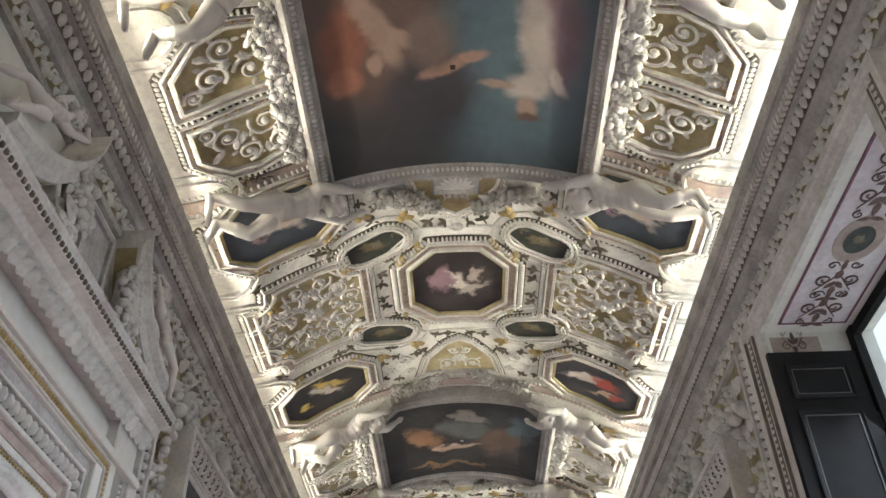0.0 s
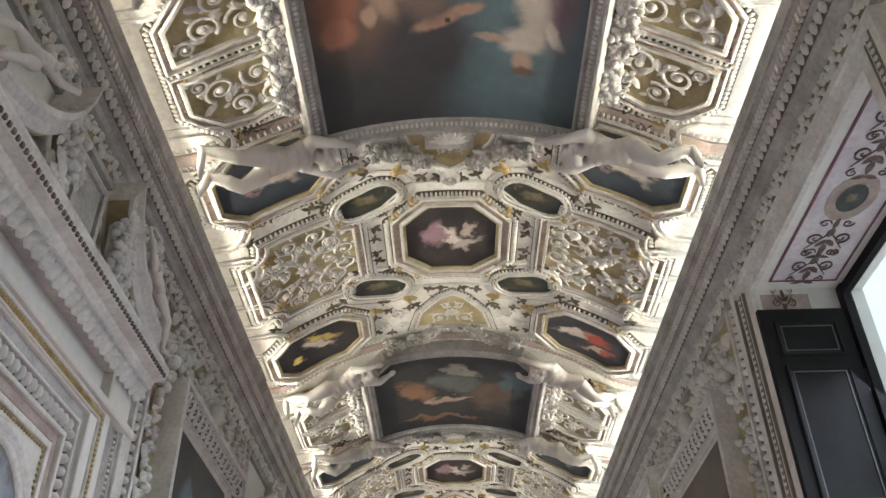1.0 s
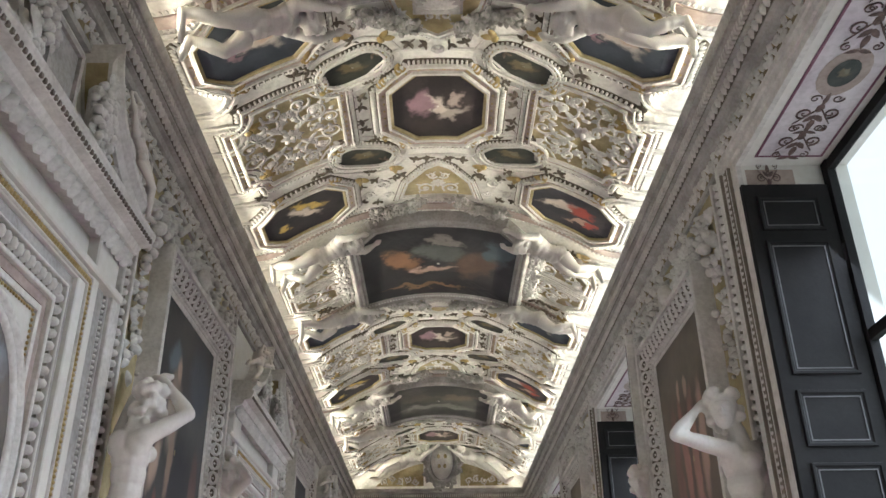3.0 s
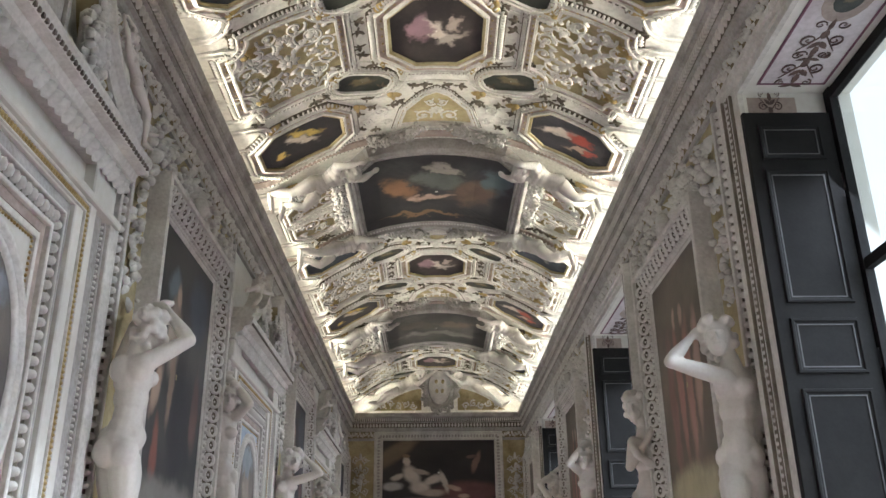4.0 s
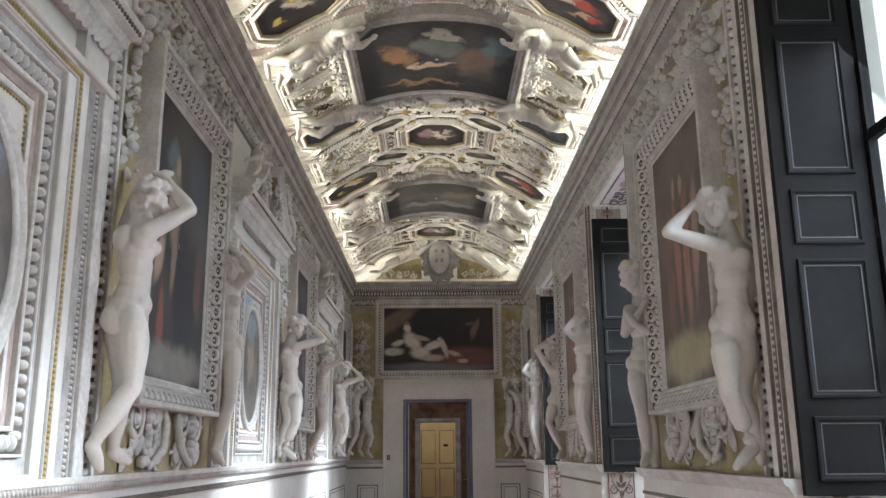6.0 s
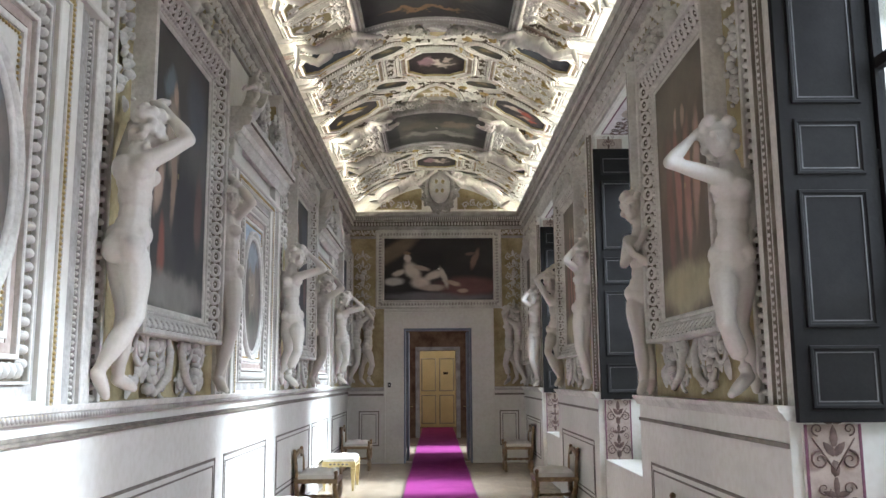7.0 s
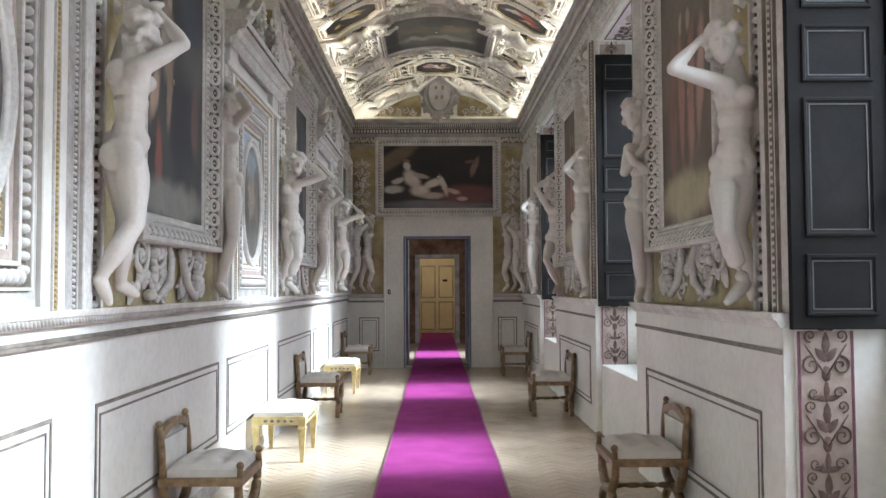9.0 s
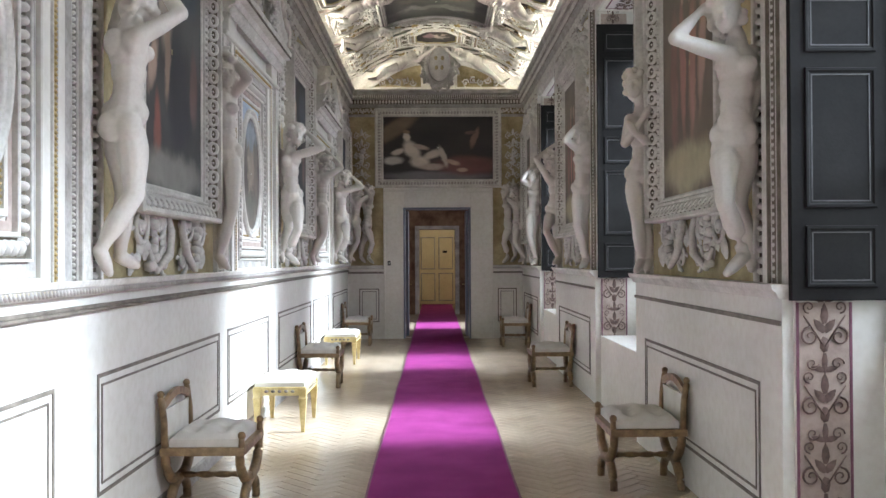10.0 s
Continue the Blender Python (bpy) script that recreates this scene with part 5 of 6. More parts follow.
        g.add([(c + su * 0.98, 3.80, 0.04), (c + su * 0.50, 3.80, 0.04), (c + su * 0.50, 4.12, 0.04)], [(0, 1, 2)])
        part("tympanum", g, PLASTER, t)
        garland(west, [(c + su * 0.42, 3.86, 0.10), (c + su * 0.34, 4.02, 0.12), (c + su * 0.36, 4.2, 0.10)], 0.09, 70 + i + su, 90, "white stucco fruit bunch resting in the open pediment")
        a, b = Vector(west(c + su * 1.10, 3.92, 0.17)), Vector(west(c + su * 0.52, 4.36, 0.17))
        up = (b - a).normalized()
        out = Vector((0.9, 0, 0.3))
        out = (out - up * out.dot(up)).normalized()
        sd = out.cross(up).normalized()
        m = Matrix(((sd.x, out.x, up.x, a.x), (sd.y, out.y, up.y, a.y), (sd.z, out.z, up.z, a.z), (0, 0, 0, 1))) @ Matrix.Diagonal((0.38, 0.38, 0.38, 1))
        place_statue(ME_R, m, "small white stucco figure reclining on the pediment", "pediment figures", "stucco_figure")
    # plain mask console at the centre
    g = Geo(west)
    g.box(c - 0.20, c + 0.20, 3.80, 4.28, 0, 0.08, 0.02)
    g.moulding(rect(c - 0.13, c + 0.13, 3.90, 4.22), [(0, 0.08), (0, 0.10), (0.03, 0.10), (0.035, 0.08)])
    part("centre_block", g, GREYST, t)


# ---- dado, ledges and inlaid lines ----
def ledge(name, fm, u0, u1):
    g = Geo(fm)
    pr = [(1.385, 0.0), (1.385, 0.03), (1.40, 0.045), (1.42, 0.045), (1.43, 0.06), (1.455, 0.07), (LEDGE, 0.07), (LEDGE, 0.0)]
    dz = LEDGE_W - LEDGE if name == "ledge_west" else 0.0
    pr = [(v + dz, h) for v, h in pr]
    g.run(u0, u1, pr, 1.0)
    for e in (u0, u1):
        g.add([(e, v, h) for v, h in pr], [tuple(range(len(pr)))])
    t = tagged(part(name, g, STUCCO), "white stucco ledge with a twisted rope edge", "ledge", kind="structure")
    g = Geo(fm)
    n = int((u1 - u0) / 0.036)
    h0 = pr[2][1]
    for i in range(n):
        g.dome(u0 + (u1 - u0) * (i + 0.5) / n, 1.410 + dz, h0, 0.010, 0.022, 0.014, 0.5, 6)
    tagged(part("rope_edge", g, GREYST, t), kind="stuff")
    g = Geo(fm)
    g.box(u0, u1, 1.298 + dz, 1.316 + dz, 0, 0.026, 0.003)
    g.box(u0, u1, 1.318 + dz, 1.335 + dz, 0, 0.016)
    part("gilt_fillet", g, [LINE], t)
    return t


ledge("ledge_west", west, YS, YN)
ledge("ledge_north", north, XW, -1.02)
ledge("ledge_north", north, 1.14, XE)


def inlay(fm, u0, u1, v0, v1):
    t = thing("dado_panel", "double grey-brown inlaid lines framing a white dado panel", "wall panel", "dado panels")
    for d, w in ((0.0, 0.020), (-0.055, 0.012)):
        g = Geo(fm)
        p = offset(rect(u0, u1, v0, v1), d)
        g.moulding(p, [(0, 0.001), (0, 0.006), (-w, 0.006), (-w, 0.001)])
        part("inlaid_line", g, LINE, t)


for c in NICHE:
    inlay(west, c - 0.90, c + 0.87, 0.38, 1.015)
for c in BAYW:
    inlay(west, c - 1.17, min(c + 1.32, YN - 0.2), 0.38, 1.01)
inlay(north, -1.52, -1.12, 0.33, 1.0)
inlay(north, 1.24, 1.62, 0.33, 1.0)
g = Geo(west)
g.run(YS, YN, [(0.0, 0.012), (0.10, 0.012), (0.115, 0.0)], 2.0)
tagged(part("baseboard_west", g, GREYST), "low grey plaster baseboard", "baseboard", kind="structure")


# the window wall's dado stands forward of the piers
def east_dado(u, v, h):
    return (XE - 0.06 - h, u, v)


for i, c in enumerate(BAYE):
    a, b = WIN[i] + WHALF + 0.02, (WIN[i + 1] - WHALF - 0.15 if i < 3 else YN)
    t = thing("pier_dado", "white plaster dado block with a moulded cap", "wall panel", "pier dados")
    g = Geo(east)
    g.box(a, b, 0.0, 1.385, 0, 0.06, 0.004)
    part("block", g, PLASTER, t)
    g = Geo(east)
    pr = [(1.385, 0.0), (1.385, 0.08), (1.40, 0.09), (1.42, 0.10), (1.43, 0.115), (1.455, 0.125), (LEDGE, 0.125), (LEDGE, 0.0)]
    g.run(a - 0.03, b, pr, 1.0)
    for e in (a - 0.03, b):
        g.add([(e, v, h) for v, h in pr], [tuple(range(len(pr)))])
    part("cap", g, STUCCO, t)
    g = Geo(east_dado)
    g.box(a, b, 1.25, 1.275, 0, 0.012)
    part("fillet", g, LINE, t)
    inlay(east_dado, a + 0.29, b - 0.33, 0.28, 0.93)


# ---- windows with folded shutters ----
def motif(g, u, v, k, h=0.003):
    """Candelabrum of painted scrolls, thin as paint."""
    for su in (1, -1):
        g.spiral(u + su * 0.070 * k, v, h, 0.042 * k, math.pi / 2, 1.4, -su, 0.006 * k, 16, False)
        g.spiral(u + su * 0.075 * k, v + 0.14 * k, h, 0.028 * k, -math.pi / 2, 1.3, su, 0.0045 * k, 14, False)
        g.spiral(u + su * 0.06 * k, v - 0.13 * k, h, 0.03 * k, 0, 1.2, su, 0.0045 * k, 14, False)
        g.tube([(u, v - 0.05 * k, h), (u + su * 0.06 * k, v + 0.04 * k, h), (u + su * 0.10 * k, v + 0.10 * k, h)], [0.004 * k, 0.005 * k, 0.003 * k], 4)
        g.leaf(u, v + 0.02 * k, h, math.pi / 2 - su * 0.7, 0.08 * k, 0.04 * k, 0.003)
        g.leaf(u, v + 0.17 * k, h, math.pi / 2 - su * 1.3, 0.07 * k, 0.03 * k, 0.003)
    g.dome(u, v - 0.04 * k, h - 0.003, 0.024 * k, 0.04 * k, 0.006)
    g.leaf(u, v + 0.06 * k, h, math.pi / 2, 0.10 * k, 0.04 * k, 0.004)
    g.leaf(u, v - 0.08 * k, h, -math.pi / 2, 0.10 * k, 0.03 * k, 0.004)


for i, c in enumerate(WIN):
    sill = SILL if i > 1 else 0.30
    yf, yn = c + WHALF, c - WHALF
    t = thing("window_%d" % (i + 1), "tall window in a deep reveal with bright daylight", "window", kind="structure")
    # outer architrave on the wall
    g = Geo(east)
    pr = [(0.0, 0.0), (0.0, 0.03), (0.09, 0.03), (0.10, 0.045), (0.17, 0.05), (0.18, 0.065), (0.235, 0.07), (0.25, 0.0)]
    p0, p1 = (yn, LEDGE), (yf, HEAD)
    rings_ = []
    for d, h in pr:
        rings_.append([(yn - d, LEDGE, h), (yn - d, HEAD + d * 0.5, h), (yf + d, HEAD + d * 0.5, h), (yf + d, LEDGE, h)])
    g.rings(rings_, False)
    ar = part("architrave", g, STUCCO, t)
    g = Geo(east)
    for u in (yn - 0.135, yf + 0.135):
        g.beads([(u, LEDGE + 0.02), (u, HEAD + 0.06)], 0, 0.046, 0.040, 0.013, 0.017, 0.016, False)
    tagged(part("bead_moulding", g, STUCCO, ar), kind="stuff")
    # brown strips along the steps of the architrave
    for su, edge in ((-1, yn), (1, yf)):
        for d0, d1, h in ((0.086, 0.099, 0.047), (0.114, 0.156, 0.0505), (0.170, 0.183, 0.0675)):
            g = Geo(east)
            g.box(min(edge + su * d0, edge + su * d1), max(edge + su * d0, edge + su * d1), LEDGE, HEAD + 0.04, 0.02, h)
            part("brown_groove_strip", g, GROOVE, ar)
    # sill board
    g = Geo()
    g.box(XE + 0.001, XO, yn, yf, sill, sill + 0.03, 0.006)
    part("window_sill", g, PLASTER, t, "pale stone window sill")
    # closed apron below the glass, with an inlaid line
    zb = 1.17
    g = Geo()
    g.box(XO - 0.085, XO + 0.10, yn, yf, sill + 0.03, zb, 0.004)
    part("apron", g, PLASTER, t)
    g = Geo()
    g.moulding(rect(yn + 0.16, yf - 0.16, sill + 0.15, zb - 0.26), [(0, 0.0), (0, 0.005), (-0.018, 0.005), (-0.018, 0.0)])
    g.v = [(XO - 0.085 - h, u, v) for u, v, h in g.v]
    part("inlaid_line", g, LINE, t)
    # frame with bars and panes
    xf = XO - 0.06
    g = Geo()
    for a, b in ((yn, yn + 0.07), (c - 0.05, c + 0.05), (yf - 0.07, yf)):
        g.box(xf, xf + 0.05, a, b, zb, HEAD)
    for z in (zb + 0.03, 2.05, 3.2, HEAD - 0.04):
        g.box(xf + 0.004, xf + 0.046, yn + 0.07, yf - 0.07, z - 0.03, z + 0.03)
    part("window_frame", g, SHUT, t, "dark painted window frame")
    for a, b in ((yn + 0.07, c - 0.05), (c + 0.05, yf - 0.07)):
        for z0, z1 in ((zb + 0.06, 2.02), (2.08, 3.17), (3.23, HEAD - 0.07)):
            g = Geo()
            g.box(xf + 0.02, xf + 0.026, a, b, z0, z1)
            pane = part("pane", g, GLASS, t)
            pane.visible_shadow = False
    # painted grotesque panels: far jamb below the shutter, above it, and the soffit

    def jamb(u, v, h, yf=yf):
        return (u, yf - h, v)

    g = Geo(jamb)
    g.box(XE + 0.02, XE + 0.27, sill + 0.03, 1.37, 0, 0.003)
    g.box(XE + 0.02, XE + 0.30, 4.10, HEAD - 0.03, 0, 0.003)
    part("jamb_panel", g, GROT, t, "pinkish painted jamb panel")
    g = Geo(jamb)
    for z in (1.20, 0.85, 0.50):
        if z > sill + 0.1:
            motif(g, XE + 0.145, z, 1.05, 0.006)
    motif(g, XE + 0.15, 4.20, 0.6, 0.006)
    part("painted_scrolls", g, INK, t, "dark painted scrolls")
    g = Geo(jamb)
    for a, b in ((XE + 0.004, XE + 0.018), (XE + 0.272, XE + 0.286)):
        g.box(a, b, sill + 0.03, 1.37, 0, 0.004)
    part("plum_border", g, PURP, t)

    def soffit(u, v, h):
        return (u, v, HEAD - h)

    g = Geo(soffit)
    g.box(XE + 0.05, XE + 0.44, yn + 0.10, yf - 0.10, 0, 0.003)
    part("soffit_panel", g, SOFF, t, "pale lilac painted soffit panel")
    g = Geo(soffit)
    g.moulding(rect(XE + 0.05, XE + 0.44, yn + 0.10, yf - 0.10), [(-0.014, 0.004), (-0.014, 0.006), (0, 0.006), (0, 0.0)])
    part("plum_border", g, PURP, t)
    g = Geo(soffit)
    for v in (-0.60, 0.60, -0.34, 0.34):
        motif(g, XE + 0.245, c + v, 1.0, 0.006)
    part("painted_scrolls", g, INK, t)
    g = Geo(soffit)
    g.sheet(oval(XE + 0.245, c, 0.125, 0.19, 16), 0.006)
    part("painted_cartouche", g, ROSE, t)
    g = Geo(soffit)
    g.sheet(oval(XE + 0.245, c, 0.075, 0.11, 16), 0.009)
    part("cartouche_picture", g, MED, t)

    # shutter leaf folded flat on the far jamb, and one on the near jamb
    for yy, sg in ((yf, 1), (yn, -1)):
        sh = thing("window_shutter", "dark blue-grey panelled wooden shutter folded open", "shutter", "window shutters")

        def leafmap(u, v, h, yy=yy, sg=sg):
            return (u, yy - sg * (0.008 + h), v)

        x0, x1 = (XE - 0.035 if sg > 0 else XE + 0.03), XO - 0.07
        g = Geo(leafmap)
        g.box(x0, x1, 1.38, 4.135, 0, 0.04, 0.004)
        part("leaf", g, SHUT, sh)
        for z0, z1 in ((1.45, 1.75), (1.845, 2.535), (2.62, 2.905), (2.995, 3.765), (3.835, 4.05)):
            g = Geo(leafmap)
            q = rect(x0 + 0.075, x1 - 0.07, z0, z1)
            g.m = 0
            g.moulding(q, [(-0.03, 0.042), (-0.018, 0.046), (-0.012, 0.052), (0.0, 0.052), (0.004, 0.04)])
            g.m = 1
            g.moulding(q, [(-0.034, 0.0405), (-0.034, 0.044), (-0.028, 0.044), (-0.028, 0.0405)])
            part("panel", g, [SHUT, SHUTL], sh)
        g = Geo(leafmap)
        for z in (1.7, 2.7, 3.7):
            g.tube([(x1 + 0.012, z - 0.05, 0.03), (x1 + 0.012, z + 0.05, 0.03)], 0.012, 8)
        tagged(part("hinge", g, IRON, sh), kind="stuff")


# ---- end wall ----
r5 = random.Random(9)
t = thing("stucco_relief", "ochre end wall panels with white stucco arabesques", "relief", "stucco reliefs")
for a, b in ((XW + 0.02, -1.02), (1.14, XE - 0.02)):
    g = Geo(north)
    g.box(a, b, LEDGE, 4.42, -0.01, 0.006)
    part("ochre_ground", g, OCHRE, t)
for c in (-1.46, 1.56):
    g = Geo(north)
    for k in range(6):
        v = 3.05 + 0.20 * k
        for su in (1, -1):
            g.spiral(c + su * 0.09, v, 0.01, 0.06, math.pi / 2 * su, 1.4, su if k % 2 else -su, 0.012, 16)
        g.leaf(c, v, 0.01, math.pi / 2, 0.14, 0.06, 0.03)
    for k in range(22):
        g.ball((c + r5.gauss(0, 0.05), 3.65 + r5.gauss(0, 0.12), 0.04), r5.uniform(0.02, 0.04), n=6, k=4)
    part("arabesque", g, STUCCO, t)
EP = painting("end_oil", ((0.012, 0.010, 0.010), (0.035, 0.028, 0.026)), [(0.5, 0.05, 0.55, 0.09, 0, (0.15, 0.14, 0.15)), (0.78, 0.22, 0.30, 0.16, 0, (0.13, 0.055, 0.05)), (0.10, 0.80, 0.10, 0.34, -38, (0.15, 0.11, 0.07)),
              (0.09, 0.30, 0.09, 0.07, 8, (0.42, 0.40, 0.38)), (0.26, 0.47, 0.075, 0.17, 14, PALE), (0.33, 0.28, 0.10, 0.10, -15, PALE), (0.455, 0.40, 0.105, 0.062, 42, PALE), (0.545, 0.36, 0.030, 0.17, 12, PALE),
              (0.44, 0.20, 0.12, 0.055, 0, (0.38, 0.31, 0.26)), (0.63, 0.27, 0.085, 0.038, -32, FLESH), (0.72, 0.15, 0.05, 0.030, 0, FLESH), (0.215, 0.68, 0.038, 0.075, 10, PALE), (0.205, 0.755, 0.040, 0.030, 0, (0.20, 0.13, 0.08)),
              (0.13, 0.44, 0.075, 0.045, 40, PALE), (0.34, 0.52, 0.085, 0.034, -28, (0.36, 0.29, 0.24)), (0.83, 0.66, 0.030, 0.17, -12, (0.20, 0.12, 0.09)), (0.79, 0.74, 0.05, 0.030, 20, (0.13, 0.08, 0.065))], (0, 2), 0.035)
t = thing("end_painting", "dark oil painting of pale shapes in a wide carved frame", "painting")
p = rect(-1.03, 1.16, 3.17, 4.43)
g = Geo(north)
canvas(g, p, 0.02)
part("canvas", g, EP, t)
g = Geo(north)
g.moulding(p, [(-0.004, 0), (-0.004, 0.035), (0.02, 0.05), (0.03, 0.03), (0.12, 0.04), (0.13, 0.07), (0.16, 0.07), (0.17, 0.0)])
f = part("carved_frame", g, STUCCO, t)
g = Geo(north)
g.beads(p, 0.075, 0.035, 0.062, 0.022, 0.032, 0.028)
tagged(part("leaf_border", g, GREYST, f), kind="stuff")

t = thing("door_1", "white plaster door surround with a blue-grey lined doorway", "doorway", kind="structure")
g = Geo(north)
for a, b, z0, z1 in ((-0.99, DX0, 0, 2.93), (DX1, 1.11, 0, 2.93)):
    g.box(a, b, z0, z1, 0, 0.035, 0.004)
g.box(DX0, DX1, DTOP, 2.93, 0, 0.035, 0.004)
g.box(-1.03, 1.15, 2.93, 3.0, 0, 0.06, 0.008)
for a, b in ((-1.03, -0.99), (1.11, 1.15)):
    g.box(a, b, 0, 2.93, 0, 0.05, 0.004)
part("surround", g, PLASTER, t)
g = Geo()
for a, b in ((DX0 - 0.001, DX0 + 0.03), (DX1 - 0.03, DX1 + 0.001)):
    g.box(a, b, YN - 0.04, YN + 0.45, 0, DTOP)
g.box(DX0 + 0.03, DX1 - 0.03, YN - 0.04, YN + 0.45, DTOP - 0.03, DTOP)
part("blue_lining", g, BLUEG, t, "blue-grey painted door lining")
for x0, sg in ((DX0 + 0.035, 1), (DX1 - 0.035, -1)):
    d = thing("open_door_leaf", "blue-grey panelled door leaf standing open in the doorway", "door", "open door leaves")
    g = Geo()
    g.box(min(x0, x0 + sg * 0.045), max(x0, x0 + sg * 0.045), YN + 0.46, YN + 1.10, 0.01, DTOP - 0.04)
    part("leaf", g, BLUEG, d)
    g = Geo()
    x1 = x0 + sg * 0.05
    g.tube([(x1, YN + 1.0, 1.05), (x1 + sg * 0.05, YN + 1.0, 1.05), (x1 + sg * 0.05, YN + 0.9, 1.05)], 0.01, 6)
    part("handle", g, GILT, d, "brass handle")
sw = thing("light_switch", "small black wall switch plate beside the doorway", "switch")
g = Geo(north)
g.box(-0.95, -0.89, 1.46, 1.55, 0.035, 0.048, 0.003)
part("plate", g, BLACK, sw)
g = Geo(north)
g.box(-0.93, -0.91, 1.49, 1.52, 0.048, 0.053, 0.002)
part("button", g, PLASTER, sw)

for sx, fl in ((-1.34, 1), (1.45, -1)):
    place_statue(ME_B, pose(sx, YN - 0.02, LEDGE + 0.003, 0, 0, -90) @ Matrix.Diagonal((1, -fl, 1, 1)), "white stucco statue with a raised arm beside the doorway", "wall statues")

# ---- coat-of-arms group on the end cove ----
t = thing("stucco_shield", "white stucco oval shield with scrolled surround on the cove", "shield")


def covem(u, v, h):
    # upright surface leaning forward from the end cornice
    return (CX + u, 16.74 - 0.42 * max(0.0, (v - 4.9)) - h, v)




def lunette(u, v, h):
    """On the curved end of the vault, by height."""
    drop = CROWN - RAD + math.sqrt(RAD * RAD - min(u * u, 3.6)) - 4.88
    q = min(1.0, max(0.0, (v - 4.88) / drop))
    return (CX + u, COVE + 0.57 * math.sqrt(1 - q * q) - h, v)


g = Geo(covem)
sh_ = oval(0.06, 5.34, 0.23, 0.33, 24)
g.rings([[(0.06 + (u - 0.06) * k, 5.34 + (v - 5.34) * k, h) for u, v in sh_] for k, h in ((1.0, 0.05), (0.75, 0.12), (0.4, 0.15), (0.02, 0.16))], True, smooth=True)
part("shield_face", g, STUCCO, t)
g = Geo(covem)
g.moulding(sh_, [(-0.02, 0.0), (-0.02, 0.10), (0.02, 0.14), (0.06, 0.10), (0.08, 0.0)], True)
for k in range(16):
    a = 2 * math.pi * k / 16
    g.spiral(0.06 + 0.31 * math.cos(a), 5.34 + 0.41 * math.sin(a), 0.05, 0.075, a, 1.3, 1 if k % 2 else -1, 0.034, 14)
part("scrolled_surround", g, GREYST, t)
for k in range(4):
    g = Geo(covem)
    g.dome(0.06 + (-0.06, 0.06, -0.05, 0.05)[k], 5.34 + (0.08, 0.08, -0.08, -0.08)[k], 0.14, 0.04, 0.05, 0.02)
    part("shield_boss", g, OCHRE, t)
for su in (1, -1):
    lp = thing("gold_ground_panel", "ochre gold panel with white foliage on the end cove", "relief", "cove panels")
    g = Geo(lunette)
    low = [(0.36 + 0.94 * k / 10, 5.0) for k in range(11)]
    high = [(u, 5.40 - 0.40 * ((u - 0.36) / 0.94) ** 1.6) for u, _ in low]
    g.rings([[(0.06 + su * a[0], a[1] + (b[1] - a[1]) * j / 4, 0.03) for a, b in zip(low, high)] for j in range(5)], False)
    part("ochre_ground", g, OCHRE, lp)
    g = Geo(lunette)
    for k in range(5):
        g.spiral(0.06 + su * (0.52 + 0.15 * k), 5.08 + 0.04 * (k % 2), 0.04, 0.06, k, 1.3, su, 0.016, 14)
    part("foliage", g, STUCCO, lp)
    a, b = Vector((CX + 0.06 + su * 1.36, 16.72, 5.10)), Vector((CX + 0.06 + su * 0.28, 16.40, 5.58))
    up = (b - a).normalized()
    out = Vector((0, -0.9, 0.45))
    out = (out - up * out.dot(up)).normalized()
    sv_ = out.cross(up).normalized()
    m = Matrix(((sv_.x, out.x, up.x, a.x), (sv_.y, out.y, up.y, a.y), (sv_.z, out.z, up.z, a.z), (0, 0, 0, 1))) @ Matrix.Diagonal((0.78, 0.78, 0.78, 1))
    place_statue(ME_V, m, "white stucco figure leaning on the shield", "vault figures", "stucco_figure")

# ---- rooms beyond the doorway ----
g = Geo()
g.box(-2.2, 2.2, YN + 0.45, 30.2, -0.1, -0.002)
tagged(part("floor_beyond", g, PLANK), "tan tile floor of the rooms beyond", "floor", kind="structure")
g = Geo()
g.box(-2.4, -2.2, YN + 0.45, 30.2, 0, 3.8)
# unseen side opening, added to let the fill lamp in
g.box(2.2, 2.4, YN + 0.45, 19.6, 0, 3.8)
g.box(2.2, 2.4, 21.4, 30.2, 0, 3.8)
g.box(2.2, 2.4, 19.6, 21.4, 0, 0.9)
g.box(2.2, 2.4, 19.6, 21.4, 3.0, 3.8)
g.box(-2.4, 2.4, YN + 0.45, 30.2, 3.8, 3.9)
OX0, OX1, OT = -0.46, 0.56, 2.42
g.box(-2.2, OX0, 24.5, 24.9, 0, 3.8)
g.box(OX1, 2.2, 24.5, 24.9, 0, 3.8)
g.box(OX0, OX1, 24.5, 24.9, OT, 3.8)
tagged(part("wall_beyond", g, BROWN), "dark brown walls of the room beyond", "wall", kind="structure")
g = Geo()
g.box(-2.2, 2.2, 30.0, 30.2, 0, 3.8)
tagged(part("wall_far", g, CREAM), "cream far wall", "wall", kind="structure")
t = thing("door_2", "pale stone inner doorway", "doorway", kind="structure")
g = Geo()
for a, b in ((OX0 - 0.12, OX0), (OX1, OX1 + 0.12)):
    g.box(a, b, 24.46, 24.5, 0, OT + 0.1)
g.box(OX0, OX1, 24.46, 24.5, OT, OT + 0.1)
part("surround", g, GREYST, t)
